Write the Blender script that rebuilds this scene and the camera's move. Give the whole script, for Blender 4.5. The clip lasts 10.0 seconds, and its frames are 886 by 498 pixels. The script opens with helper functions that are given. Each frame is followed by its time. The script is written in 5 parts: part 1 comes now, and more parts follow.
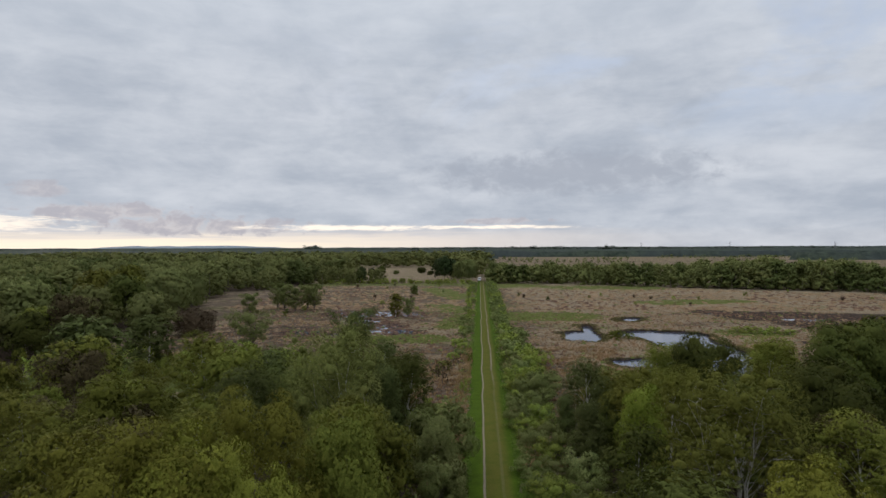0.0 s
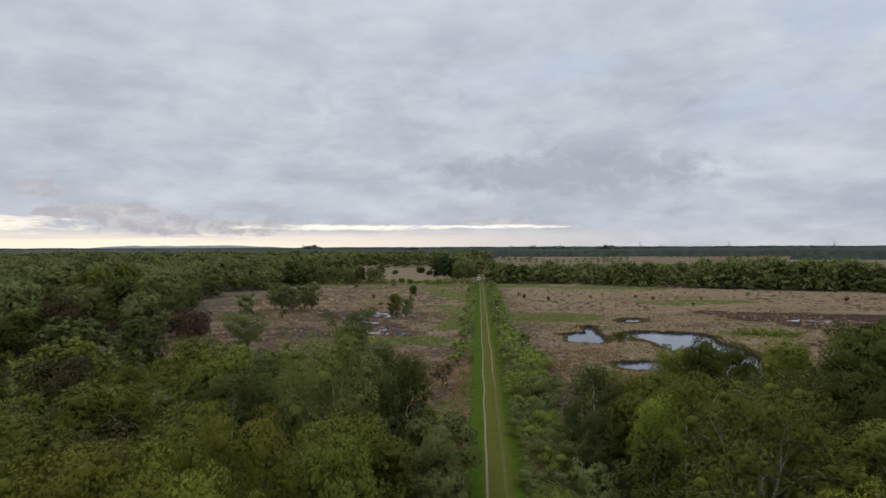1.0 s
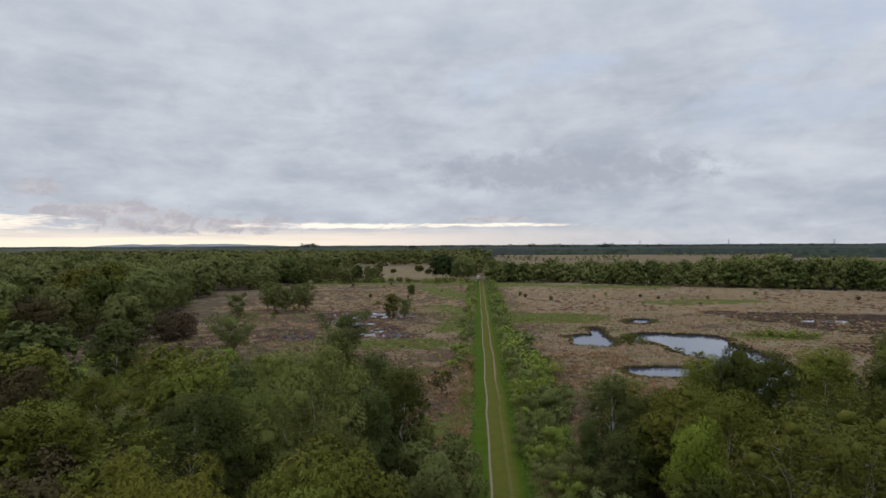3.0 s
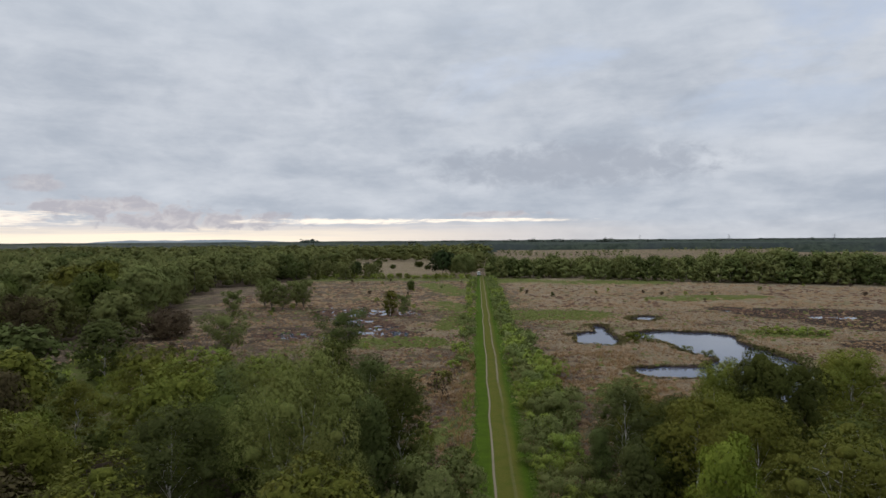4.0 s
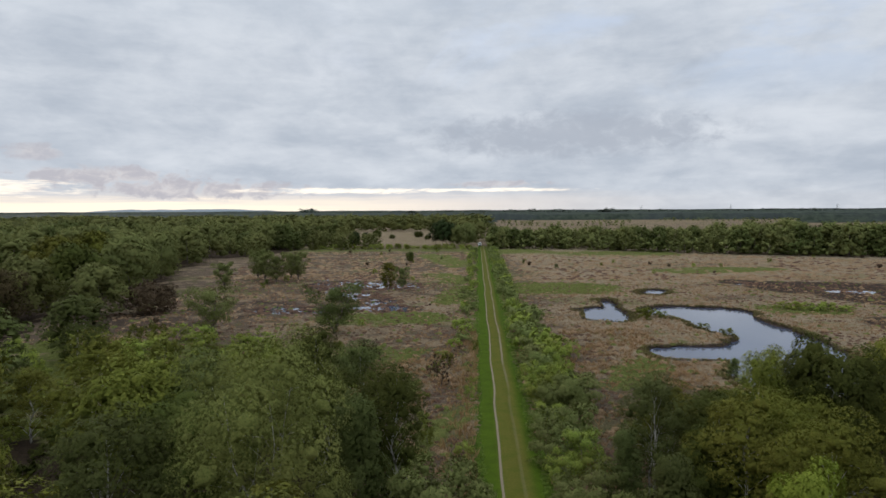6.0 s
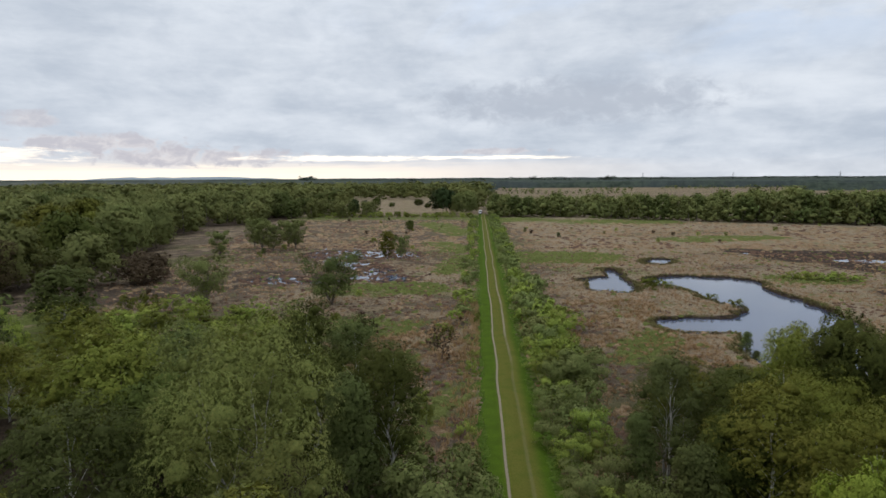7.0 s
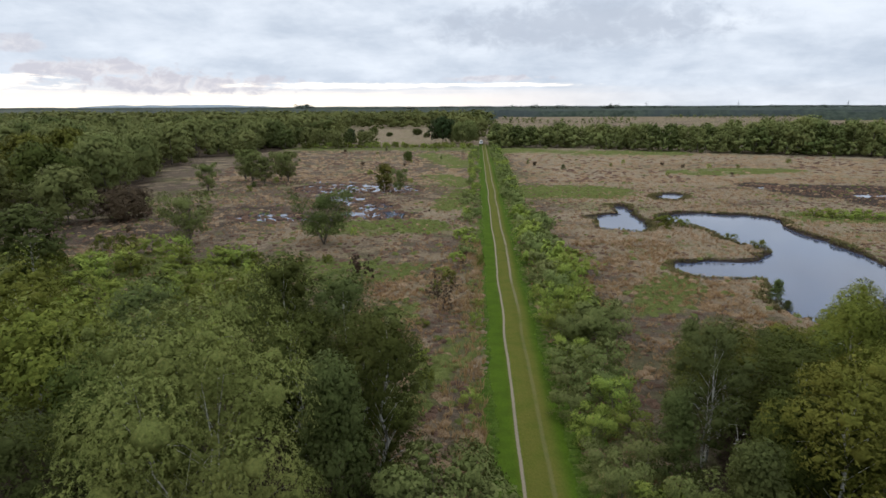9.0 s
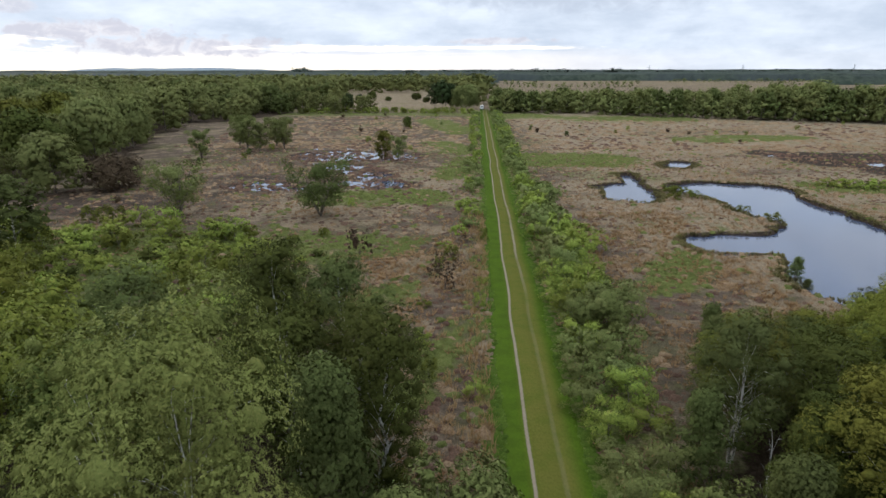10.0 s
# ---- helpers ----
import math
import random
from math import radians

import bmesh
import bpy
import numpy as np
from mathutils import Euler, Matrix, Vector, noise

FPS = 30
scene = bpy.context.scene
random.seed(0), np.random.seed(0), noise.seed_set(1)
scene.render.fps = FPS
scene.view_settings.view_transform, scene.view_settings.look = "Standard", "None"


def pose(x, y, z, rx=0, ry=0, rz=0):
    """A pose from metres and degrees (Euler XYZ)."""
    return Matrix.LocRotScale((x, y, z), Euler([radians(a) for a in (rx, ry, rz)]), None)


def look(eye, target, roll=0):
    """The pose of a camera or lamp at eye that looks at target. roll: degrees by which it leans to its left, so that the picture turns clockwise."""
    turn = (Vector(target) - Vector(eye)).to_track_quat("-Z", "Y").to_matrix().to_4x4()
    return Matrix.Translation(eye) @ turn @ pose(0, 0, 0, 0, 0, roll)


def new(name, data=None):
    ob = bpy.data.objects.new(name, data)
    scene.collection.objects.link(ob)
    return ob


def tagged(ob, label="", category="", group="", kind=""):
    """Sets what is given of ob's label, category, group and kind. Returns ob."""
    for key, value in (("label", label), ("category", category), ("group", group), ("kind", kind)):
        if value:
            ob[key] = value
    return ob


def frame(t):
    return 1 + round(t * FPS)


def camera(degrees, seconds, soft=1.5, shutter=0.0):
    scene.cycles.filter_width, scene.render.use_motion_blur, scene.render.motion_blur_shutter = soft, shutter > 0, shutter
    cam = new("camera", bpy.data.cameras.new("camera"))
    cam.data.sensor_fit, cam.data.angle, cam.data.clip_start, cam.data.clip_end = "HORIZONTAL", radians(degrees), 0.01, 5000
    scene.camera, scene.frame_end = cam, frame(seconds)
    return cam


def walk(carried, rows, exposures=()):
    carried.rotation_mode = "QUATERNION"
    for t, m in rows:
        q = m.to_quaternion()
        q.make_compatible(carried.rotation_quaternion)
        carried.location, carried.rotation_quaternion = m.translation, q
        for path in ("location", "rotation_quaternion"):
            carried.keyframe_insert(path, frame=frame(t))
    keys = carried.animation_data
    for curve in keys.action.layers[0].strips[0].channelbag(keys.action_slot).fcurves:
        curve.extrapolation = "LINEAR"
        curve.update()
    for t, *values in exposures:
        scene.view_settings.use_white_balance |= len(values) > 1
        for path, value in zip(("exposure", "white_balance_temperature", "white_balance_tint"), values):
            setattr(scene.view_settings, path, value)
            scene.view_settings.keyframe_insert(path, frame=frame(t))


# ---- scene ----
cam = camera(72.2, 10.0, soft=1.5, shutter=0.4)
PATH = [
    (0, (-1.235, -0.339, 21.093), (-1.355, 1.657, 21.088), -0.2),
    (0.5, (-1.493, 1.086, 21.118), (-1.611, 3.082, 21.112), -0.3),
    (1, (-1.541, 2.605, 21.093), (-1.658, 4.601, 21.087), -0.2),
    (1.5, (-1.558, 4.312, 21.023), (-1.673, 6.308, 21.017), -0.2),
    (2, (-1.657, 6.157, 20.963), (-1.773, 8.153, 20.953), -0.3),
    (2.5, (-1.806, 8.036, 20.929), (-1.92, 10.033, 20.918), -0.2),
    (4, (-2.222, 13.611, 21.059), (-2.335, 15.608, 21.032), -0.4),
    (4.5, (-2.356, 15.56, 21.07), (-2.469, 17.556, 21.014), -0.3),
    (5, (-2.511, 17.571, 21.106), (-2.623, 19.567, 21.031), -0.2),
    (5.5, (-2.627, 19.497, 21.104), (-2.74, 21.492, 21.012), -0.3),
    (7, (-2.946, 24.972, 20.873), (-3.06, 26.955, 20.642), -0.3),
    (7.5, (-3.076, 26.814, 20.875), (-3.189, 28.79, 20.587), -0.3),
    (8, (-3.265, 28.663, 20.861), (-3.375, 30.63, 20.515), -0.2),
    (8.5, (-3.479, 30.472, 20.849), (-3.588, 32.429, 20.448), -0.3),
    (9, (-3.627, 32.322, 20.891), (-3.736, 34.266, 20.435), -0.2),
    (9.5, (-3.885, 34.133, 20.941), (-3.992, 36.063, 20.429), -0.2),
    (10, (-4.134, 35.912, 21.028), (-4.239, 37.828, 20.463), -0.1),
]
walk(cam, [(t, look(eye, target, roll)) for t, eye, target, roll in PATH],
     exposures=[(0, 0.12, 6500, 13), (2.5, 0.12, 6500, 13), (4.5, 0.14, 6500, 12.5), (5.5, 0.20, 6500, 12), (7.5, 0.46, 6450, 11.5), (9, 0.60, 6350, 11.5), (10, 0.72, 6200, 11.5)])

# ---------------------------------------------------------------- light
SUN_AZ, SUN_EL = radians(-42), radians(11)      # low evening sun behind the cloud, azimuth from +y


def sky_world():
    world = bpy.data.worlds.new("evening_sky")
    world.use_nodes = True
    scene.world = world
    nt = world.node_tree
    nt.nodes.clear()
    nd, ln = nt.nodes, nt.links

    def node(kind, **kw):
        n = nd.new(kind)
        for k, v in kw.items():
            if k == "op":
                n.operation = v
            elif k == "blend":
                n.blend_type = v
        return n

    def val(sock, v):
        if isinstance(v, (int, float)):
            sock.default_value = v
        else:
            ln.new(v, sock)

    def m(op, a, b=None, c=None, clamp=False):
        n = node("ShaderNodeMath", op=op)
        n.use_clamp = clamp
        val(n.inputs[0], a)
        if b is not None:
            val(n.inputs[1], b)
        if c is not None:
            val(n.inputs[2], c)
        return n.outputs[0]

    def rng(v, a, b, c=0.0, d=1.0):
        n = nd.new("ShaderNodeMapRange")
        n.interpolation_type = "SMOOTHSTEP"
        val(n.inputs[0], v)
        for i, q in enumerate((a, b, c, d)):
            n.inputs[i + 1].default_value = q
        return n.outputs[0]

    def mix(f, a, b):
        n = nd.new("ShaderNodeMix")
        n.data_type = "RGBA"
        val(n.inputs[0], f)
        for sock, v in ((n.inputs[6], a), (n.inputs[7], b)):
            if isinstance(v, tuple):
                sock.default_value = (*v, 1)
            else:
                ln.new(v, sock)
        return n.outputs[2]

    def combine(x, y, z=0.0):
        n = nd.new("ShaderNodeCombineXYZ")
        for s, v in zip(n.inputs, (x, y, z)):
            val(s, v)
        return n.outputs[0]

    def fbm(vec, scale, detail=6.0, rough=0.55, dist=0.0):
        n = nd.new("ShaderNodeTexNoise")
        ln.new(vec, n.inputs["Vector"])
        n.inputs["Scale"].default_value = scale
        n.inputs["Detail"].default_value = detail
        n.inputs["Roughness"].default_value = rough
        n.inputs["Distortion"].default_value = dist
        return n.outputs["Fac"]

    def blob(ca, ce, wa, we, wob):
        a = m("POWER", m("DIVIDE", m("SUBTRACT", az, ca), wa), 2.0)
        e = m("POWER", m("DIVIDE", m("SUBTRACT", el, ce), we), 2.0)
        return rng(m("ADD", m("ADD", a, e), wob), 1.6, 0.0)

    tc = nd.new("ShaderNodeTexCoord")
    sep = nd.new("ShaderNodeSeparateXYZ")
    ln.new(tc.outputs["Generated"], sep.inputs[0])
    x, y, el = sep.outputs
    az = m("ARCTAN2", x, y)
    elp = m("MAXIMUM", el, 0.0)
    flat = m("ADD", elp, 0.30)
    sheet = combine(m("DIVIDE", x, flat), m("DIVIDE", y, flat))
    big = fbm(sheet, 1.5, 8, 0.52, 0.3)
    fine = fbm(sheet, 3.6, 8, 0.58, 0.3)
    bands = fbm(combine(m("MULTIPLY", az, 3.2), m("MULTIPLY", el, 9.0)), 2.0, 8, 0.58, 0.3)
    streak = fbm(combine(m("MULTIPLY", az, 5.0), m("MULTIPLY", el, 95.0)), 1.0, 6, 0.62, 0.6)
    strata = fbm(combine(m("MULTIPLY", az, 5.5), m("MULTIPLY", el, 34.0)), 1.3, 9, 0.64, 0.5)
    puff = fbm(combine(m("MULTIPLY", az, 17.0), m("MULTIPLY", el, 27.0)), 2.0, 9, 0.62, 0.5)
    billow = fbm(combine(m("MULTIPLY", az, 8.0), m("MULTIPLY", el, 15.0)), 1.6, 9, 0.6, 0.4)
    cover = m("ADD", m("ADD", m("MULTIPLY", big, 0.32), m("MULTIPLY", strata, 0.13)), m("ADD", m("MULTIPLY", billow, 0.20), m("ADD", m("MULTIPLY", fine, 0.18), m("MULTIPLY", bands, 0.17))))
    cloud = mix(rng(cover, 0.36, 0.64), (0.360, 0.412, 0.478), (0.578, 0.622, 0.668))
    # thinner and lighter overhead, greyer low down
    cloud = mix(rng(el, 0.20, 0.48, 0.0, 0.62), cloud, (0.592, 0.655, 0.715))
    # blue of the open sky in a few thin places
    sky = nd.new("ShaderNodeTexSky")
    sky.sky_type = "NISHITA"
    sky.sun_disc = False
    sky.sun_elevation, sky.sun_rotation = SUN_EL, SUN_AZ
    sky.air_density, sky.dust_density = 1.0, 2.0
    dim = nd.new("ShaderNodeVectorMath")
    dim.operation = "SCALE"
    ln.new(sky.outputs[0], dim.inputs[0])
    dim.inputs["Scale"].default_value = 0.15
    thin = m("MULTIPLY", rng(fbm(sheet, 1.7, 8, 0.58, 0.4), 0.50, 0.64), m("MULTIPLY", m("MULTIPLY", rng(az, -0.45, 0.1), rng(el, 0.12, 0.24)), 0.8))
    cloud = mix(m("MULTIPLY", thin, 0.9), cloud, mix(0.72, dim.outputs[0], (0.50, 0.585, 0.74)))
    # overcast brightens towards the zenith
    up = nd.new("ShaderNodeVectorMath")
    up.operation = "SCALE"
    ln.new(cloud, up.inputs[0])
    ln.new(rng(el, 0.38, 0.95, 1.0, 2.35), up.inputs["Scale"])
    cloud = up.outputs[0]
    # long grey bank of cloud
    wob = m("ADD", m("MULTIPLY", m("SUBTRACT", fine, 0.5), 1.2), m("MULTIPLY", m("SUBTRACT", puff, 0.5), 3.6))
    cloud = mix(m("MULTIPLY", blob(0.15, 0.118, 0.22, 0.034, wob), 0.8), cloud, (0.352, 0.392, 0.450))
    # glow along the horizon, strongest towards the sun
    ragged = m("MULTIPLY", m("SUBTRACT", streak, 0.5), 0.030)
    cloud = mix(m("MULTIPLY", rng(m("ADD", el, ragged), 0.040, 0.012), rng(az, 0.40, -0.10, 0.10, 0.75)), cloud, (0.76, 0.69, 0.62))
    cloud = mix(m("MULTIPLY", rng(m("ADD", el, ragged), 0.026, 0.006), rng(az, 0.10, -0.45, 0.0, 1.0)), cloud, (1.0, 0.885, 0.70))
    # dark rags of cloud in front of it, thin bright gaps between
    rags = fbm(combine(m("MULTIPLY", az, 9.0), m("MULTIPLY", el, 60.0)), 2.2, 8, 0.62, 0.4)
    wob2 = m("MULTIPLY", m("SUBTRACT", rags, 0.46), 5.5)
    wob3 = m("ADD", m("MULTIPLY", m("SUBTRACT", puff, 0.52), 6.5), m("MULTIPLY", m("SUBTRACT", rags, 0.5), 1.5))
    for ca, ce, wa, we, amount in ((-0.44, 0.034, 0.14, 0.013, 0.95), (-0.56, 0.052, 0.10, 0.013, 0.9), (-0.645, 0.083, 0.03, 0.010, 0.7), (0.03, 0.043, 0.07, 0.005, 0.8), (-0.67, 0.034, 0.06, 0.006, 0.7)):
        cloud = mix(m("MULTIPLY", blob(ca, ce, wa, we, wob3), amount), cloud, mix(rng(puff, 0.38, 0.66), (0.43, 0.425, 0.46), (0.60, 0.575, 0.57)))
    for ca, ce, wa, we, amount in ((-0.22, 0.0325, 0.16, 0.0050, 0.95), (0.04, 0.0335, 0.14, 0.0030, 0.9), (-0.72, 0.034, 0.12, 0.014, 0.8)):
        cloud = mix(m("MULTIPLY", blob(ca, ce, wa, we, wob2), amount), cloud, (1.10, 1.0, 0.84))
    bg = nd.new("ShaderNodeBackground")
    ln.new(cloud, bg.inputs[0])
    bg.inputs[1].default_value = 1.0
    out = nd.new("ShaderNodeOutputWorld")
    ln.new(bg.outputs[0], out.inputs[0])


sky_world()
sun = new("sun", bpy.data.lights.new("sun", "SUN"))
sun.data.energy, sun.data.angle, sun.data.color = 1.0, radians(18), (1.0, 0.90, 0.74)
to_sun = Vector((math.sin(SUN_AZ) * math.cos(SUN_EL), math.cos(SUN_AZ) * math.cos(SUN_EL), math.sin(SUN_EL)))
sun.matrix_world = look(to_sun * 300, (0, 0, 0))


# ---------------------------------------------------------------- materials
class Mat:
    """A small node-material builder."""

    def __init__(self, name):
        self.mat = bpy.data.materials.new(name)
        self.mat.use_nodes = True
        self.nt = self.mat.node_tree
        self.bsdf = self.nt.nodes["Principled BSDF"]
        self.out = self.nt.nodes["Material Output"]

    def n(self, kind):
        return self.nt.nodes.new(kind)

    def put(self, sock, v):
        if isinstance(v, (int, float)):
            sock.default_value = v
        elif isinstance(v, tuple):
            sock.default_value = (*v, 1) if len(v) == 3 else v
        else:
            self.nt.links.new(v, sock)

    def noise(self, scale, detail=5.0, rough=0.6, vec=None, stretch=None):
        n = self.n("ShaderNodeTexNoise")
        n.inputs["Scale"].default_value = scale
        n.inputs["Detail"].default_value = detail
        n.inputs["Roughness"].default_value = rough
        v = vec if vec is not None else self.where()
        if stretch:
            mp = self.n("ShaderNodeMapping")
            mp.inputs["Scale"].default_value = stretch
            self.put(mp.inputs[0], v)
            v = mp.outputs[0]
        self.put(n.inputs["Vector"], v)
        return n.outputs["Fac"]

    def where(self):
        return self.n("ShaderNodeNewGeometry").outputs["Position"]

    def axis(self, i):
        s = self.n("ShaderNodeSeparateXYZ")
        self.put(s.inputs[0], self.where())
        return s.outputs[i]

    def math(self, op, a, b=0.0, clamp=False):
        n = self.n("ShaderNodeMath")
        n.operation, n.use_clamp = op, clamp
        self.put(n.inputs[0], a)
        self.put(n.inputs[1], b)
        return n.outputs[0]

    def step(self, v, a, b, c=0.0, d=1.0):
        n = self.n("ShaderNodeMapRange")
        n.interpolation_type = "SMOOTHSTEP"
        self.put(n.inputs[0], v)
        for i, q in enumerate((a, b, c, d)):
            n.inputs[i + 1].default_value = q
        return n.outputs[0]

    def mix(self, f, a, b):
        n = self.n("ShaderNodeMix")
        n.data_type = "RGBA"
        self.put(n.inputs[0], f)
        self.put(n.inputs[6], a)
        self.put(n.inputs[7], b)
        return n.outputs[2]

    def bump(self, h, strength, dist):
        b = self.n("ShaderNodeBump")
        b.inputs["Strength"].default_value = strength
        b.inputs["Distance"].default_value = dist
        self.put(b.inputs["Height"], h)
        self.nt.links.new(b.outputs[0], self.bsdf.inputs["Normal"])

    def done(self, color, rough=0.9, spec=0.2):
        self.put(self.bsdf.inputs["Base Color"], color)
        self.put(self.bsdf.inputs["Roughness"], rough)
        self.put(self.bsdf.inputs["Specular IOR Level"], spec)
        return self.mat


def leaf_material(name, dark, mid, light, through_share=0.20, grain=1.0):
    """Foliage: each leaf spray a little different, each tree too; some light comes through."""
    k = Mat(name)
    isl = k.n("ShaderNodeNewGeometry").outputs["Random Per Island"]
    obj = k.n("ShaderNodeObjectInfo").outputs["Random"]
    drift, lobe = k.noise(0.13, 4), k.noise(0.6, 3)
    twigs = k.noise(6.5, 3, 0.75)
    c = k.mix(k.step(isl, 0.0, 0.7, 1.0 - 0.3 * grain, 1.0), dark, mid)
    c = k.mix(k.step(twigs, 0.50, 0.36, 0.0, 0.75 * grain), c, tuple(0.6 * q for q in dark))
    c = k.mix(k.step(twigs, 0.54, 0.68, 0.0, 0.45 * grain), c, light)
    c = k.mix(k.math("MULTIPLY", k.step(isl, 0.6, 1.0), 0.20 * grain), c, light)
    c = k.mix(k.step(drift, 0.50, 0.68, 0.0, 0.35), c, light)
    c = k.mix(k.step(lobe, 0.52, 0.70, 0.0, 0.30), c, light)
    c = k.mix(k.step(k.math("ADD", drift, k.math("MULTIPLY", lobe, 0.5)), 0.70, 0.50, 0.0, 0.40), c, dark)
    hs = k.n("ShaderNodeHueSaturation")
    k.put(hs.inputs["Hue"], k.math("ADD", k.math("MULTIPLY", obj, 0.026), 0.490))
    k.put(hs.inputs["Value"], k.math("ADD", k.math("MULTIPLY", obj, 0.50), 0.75))
    k.put(hs.inputs["Color"], c)
    c = hs.outputs[0]
    k.done(c, 0.85, 0.03)
    tr = k.n("ShaderNodeBsdfTranslucent")
    k.put(tr.inputs["Color"], c)
    ms = k.n("ShaderNodeMixShader")
    ms.inputs[0].default_value = through_share
    k.nt.links.new(k.bsdf.outputs[0], ms.inputs[1])
    k.nt.links.new(tr.outputs[0], ms.inputs[2])
    k.nt.links.new(ms.outputs[0], k.out.inputs[0])
    return k.mat


LEAF_BIRCH = leaf_material("birch_leaves", (0.066, 0.076, 0.014), (0.121, 0.126, 0.022), (0.205, 0.182, 0.038))
LEAF_GREY = leaf_material("grey_green_birch_leaves", (0.048, 0.061, 0.016), (0.086, 0.102, 0.030), (0.142, 0.154, 0.054))
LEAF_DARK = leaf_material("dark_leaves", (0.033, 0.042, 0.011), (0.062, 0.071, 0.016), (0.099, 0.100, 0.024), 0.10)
LEAF_OLIVE = leaf_material("olive_young_leaves", (0.062, 0.073, 0.010), (0.106, 0.115, 0.019), (0.151, 0.154, 0.034))
LEAF_BRIGHT = leaf_material("fresh_yellow_green_leaves", (0.106, 0.146, 0.018), (0.175, 0.221, 0.030), (0.250, 0.278, 0.049))
LEAF_SALLOW = leaf_material("sallow_leaves", (0.081, 0.101, 0.028), (0.143, 0.162, 0.048), (0.240, 0.231, 0.092))
LEAF_SCRUB = leaf_material("scrub_leaves", (0.109, 0.143, 0.025), (0.193, 0.225, 0.042), (0.295, 0.299, 0.065))
LEAF_TALL = leaf_material("light_olive_leaves", (0.119, 0.124, 0.019), (0.171, 0.171, 0.027), (0.217, 0.202, 0.036))
LEAF_WEEP = leaf_material("weeping_birch_leaves", (0.086, 0.095, 0.025), (0.142, 0.148, 0.039), (0.220, 0.203, 0.064))
LEAF_BUD = leaf_material("opening_brown_buds", (0.045, 0.035, 0.017), (0.071, 0.055, 0.025), (0.102, 0.083, 0.037), 0.12)
LEAF_DULL = leaf_material("dull_olive_leaves", (0.085, 0.094, 0.019), (0.139, 0.148, 0.029), (0.203, 0.209, 0.045))
LEAF_PINE = leaf_material("pine_needles", (0.022, 0.032, 0.013), (0.036, 0.049, 0.017), (0.059, 0.072, 0.025), 0.1)
LEAF_BROWN = leaf_material("brown_twigs_and_buds", (0.041, 0.027, 0.017), (0.064, 0.042, 0.026), (0.095, 0.066, 0.037), 0.12)
# these two far leaves carry distance haze in their lighter, greyer colours
LEAF_HAZED = leaf_material("hazed_far_leaves", (0.070, 0.084, 0.066), (0.100, 0.118, 0.092), (0.135, 0.152, 0.120), 0.05)
LEAF_FAR = leaf_material("hazy_woodland_leaves", (0.084, 0.095, 0.032), (0.151, 0.162, 0.053), (0.239, 0.222, 0.079), 0.28, 0.4)
DRY = leaf_material("dry_moor_grass", (0.166, 0.095, 0.047), (0.256, 0.151, 0.077), (0.341, 0.218, 0.122), 0.2)
SEDGE = leaf_material("dark_sedge", (0.061, 0.053, 0.023), (0.111, 0.091, 0.038), (0.199, 0.168, 0.069), 0.1)


def bark_material(name, pale, dark, amount):
    k = Mat(name)
    marks = k.noise(6.0, 4, 0.7, stretch=(1, 1, 0.35))
    grain = k.noise(30.0, 4)
    c = k.mix(k.step(marks, amount, amount + 0.1), dark, pale)
    c = k.mix(k.math("MULTIPLY", grain, 0.3), c, dark)
    k.bump(grain, 0.4, 0.02)
    return k.done(c, 0.85)


BARK_BIRCH = bark_material("birch_bark", (0.60, 0.57, 0.52), (0.10, 0.085, 0.07), 0.42)
BARK_GREY = bark_material("grey_bark", (0.19, 0.16, 0.125), (0.075, 0.06, 0.047), 0.45)
BARK_DEAD = bark_material("dead_bleached_wood", (0.42, 0.39, 0.35), (0.17, 0.14, 0.12), 0.38)
TWIG_BROWN = bark_material("brown_twigs", (0.14, 0.10, 0.075), (0.06, 0.043, 0.034), 0.45)


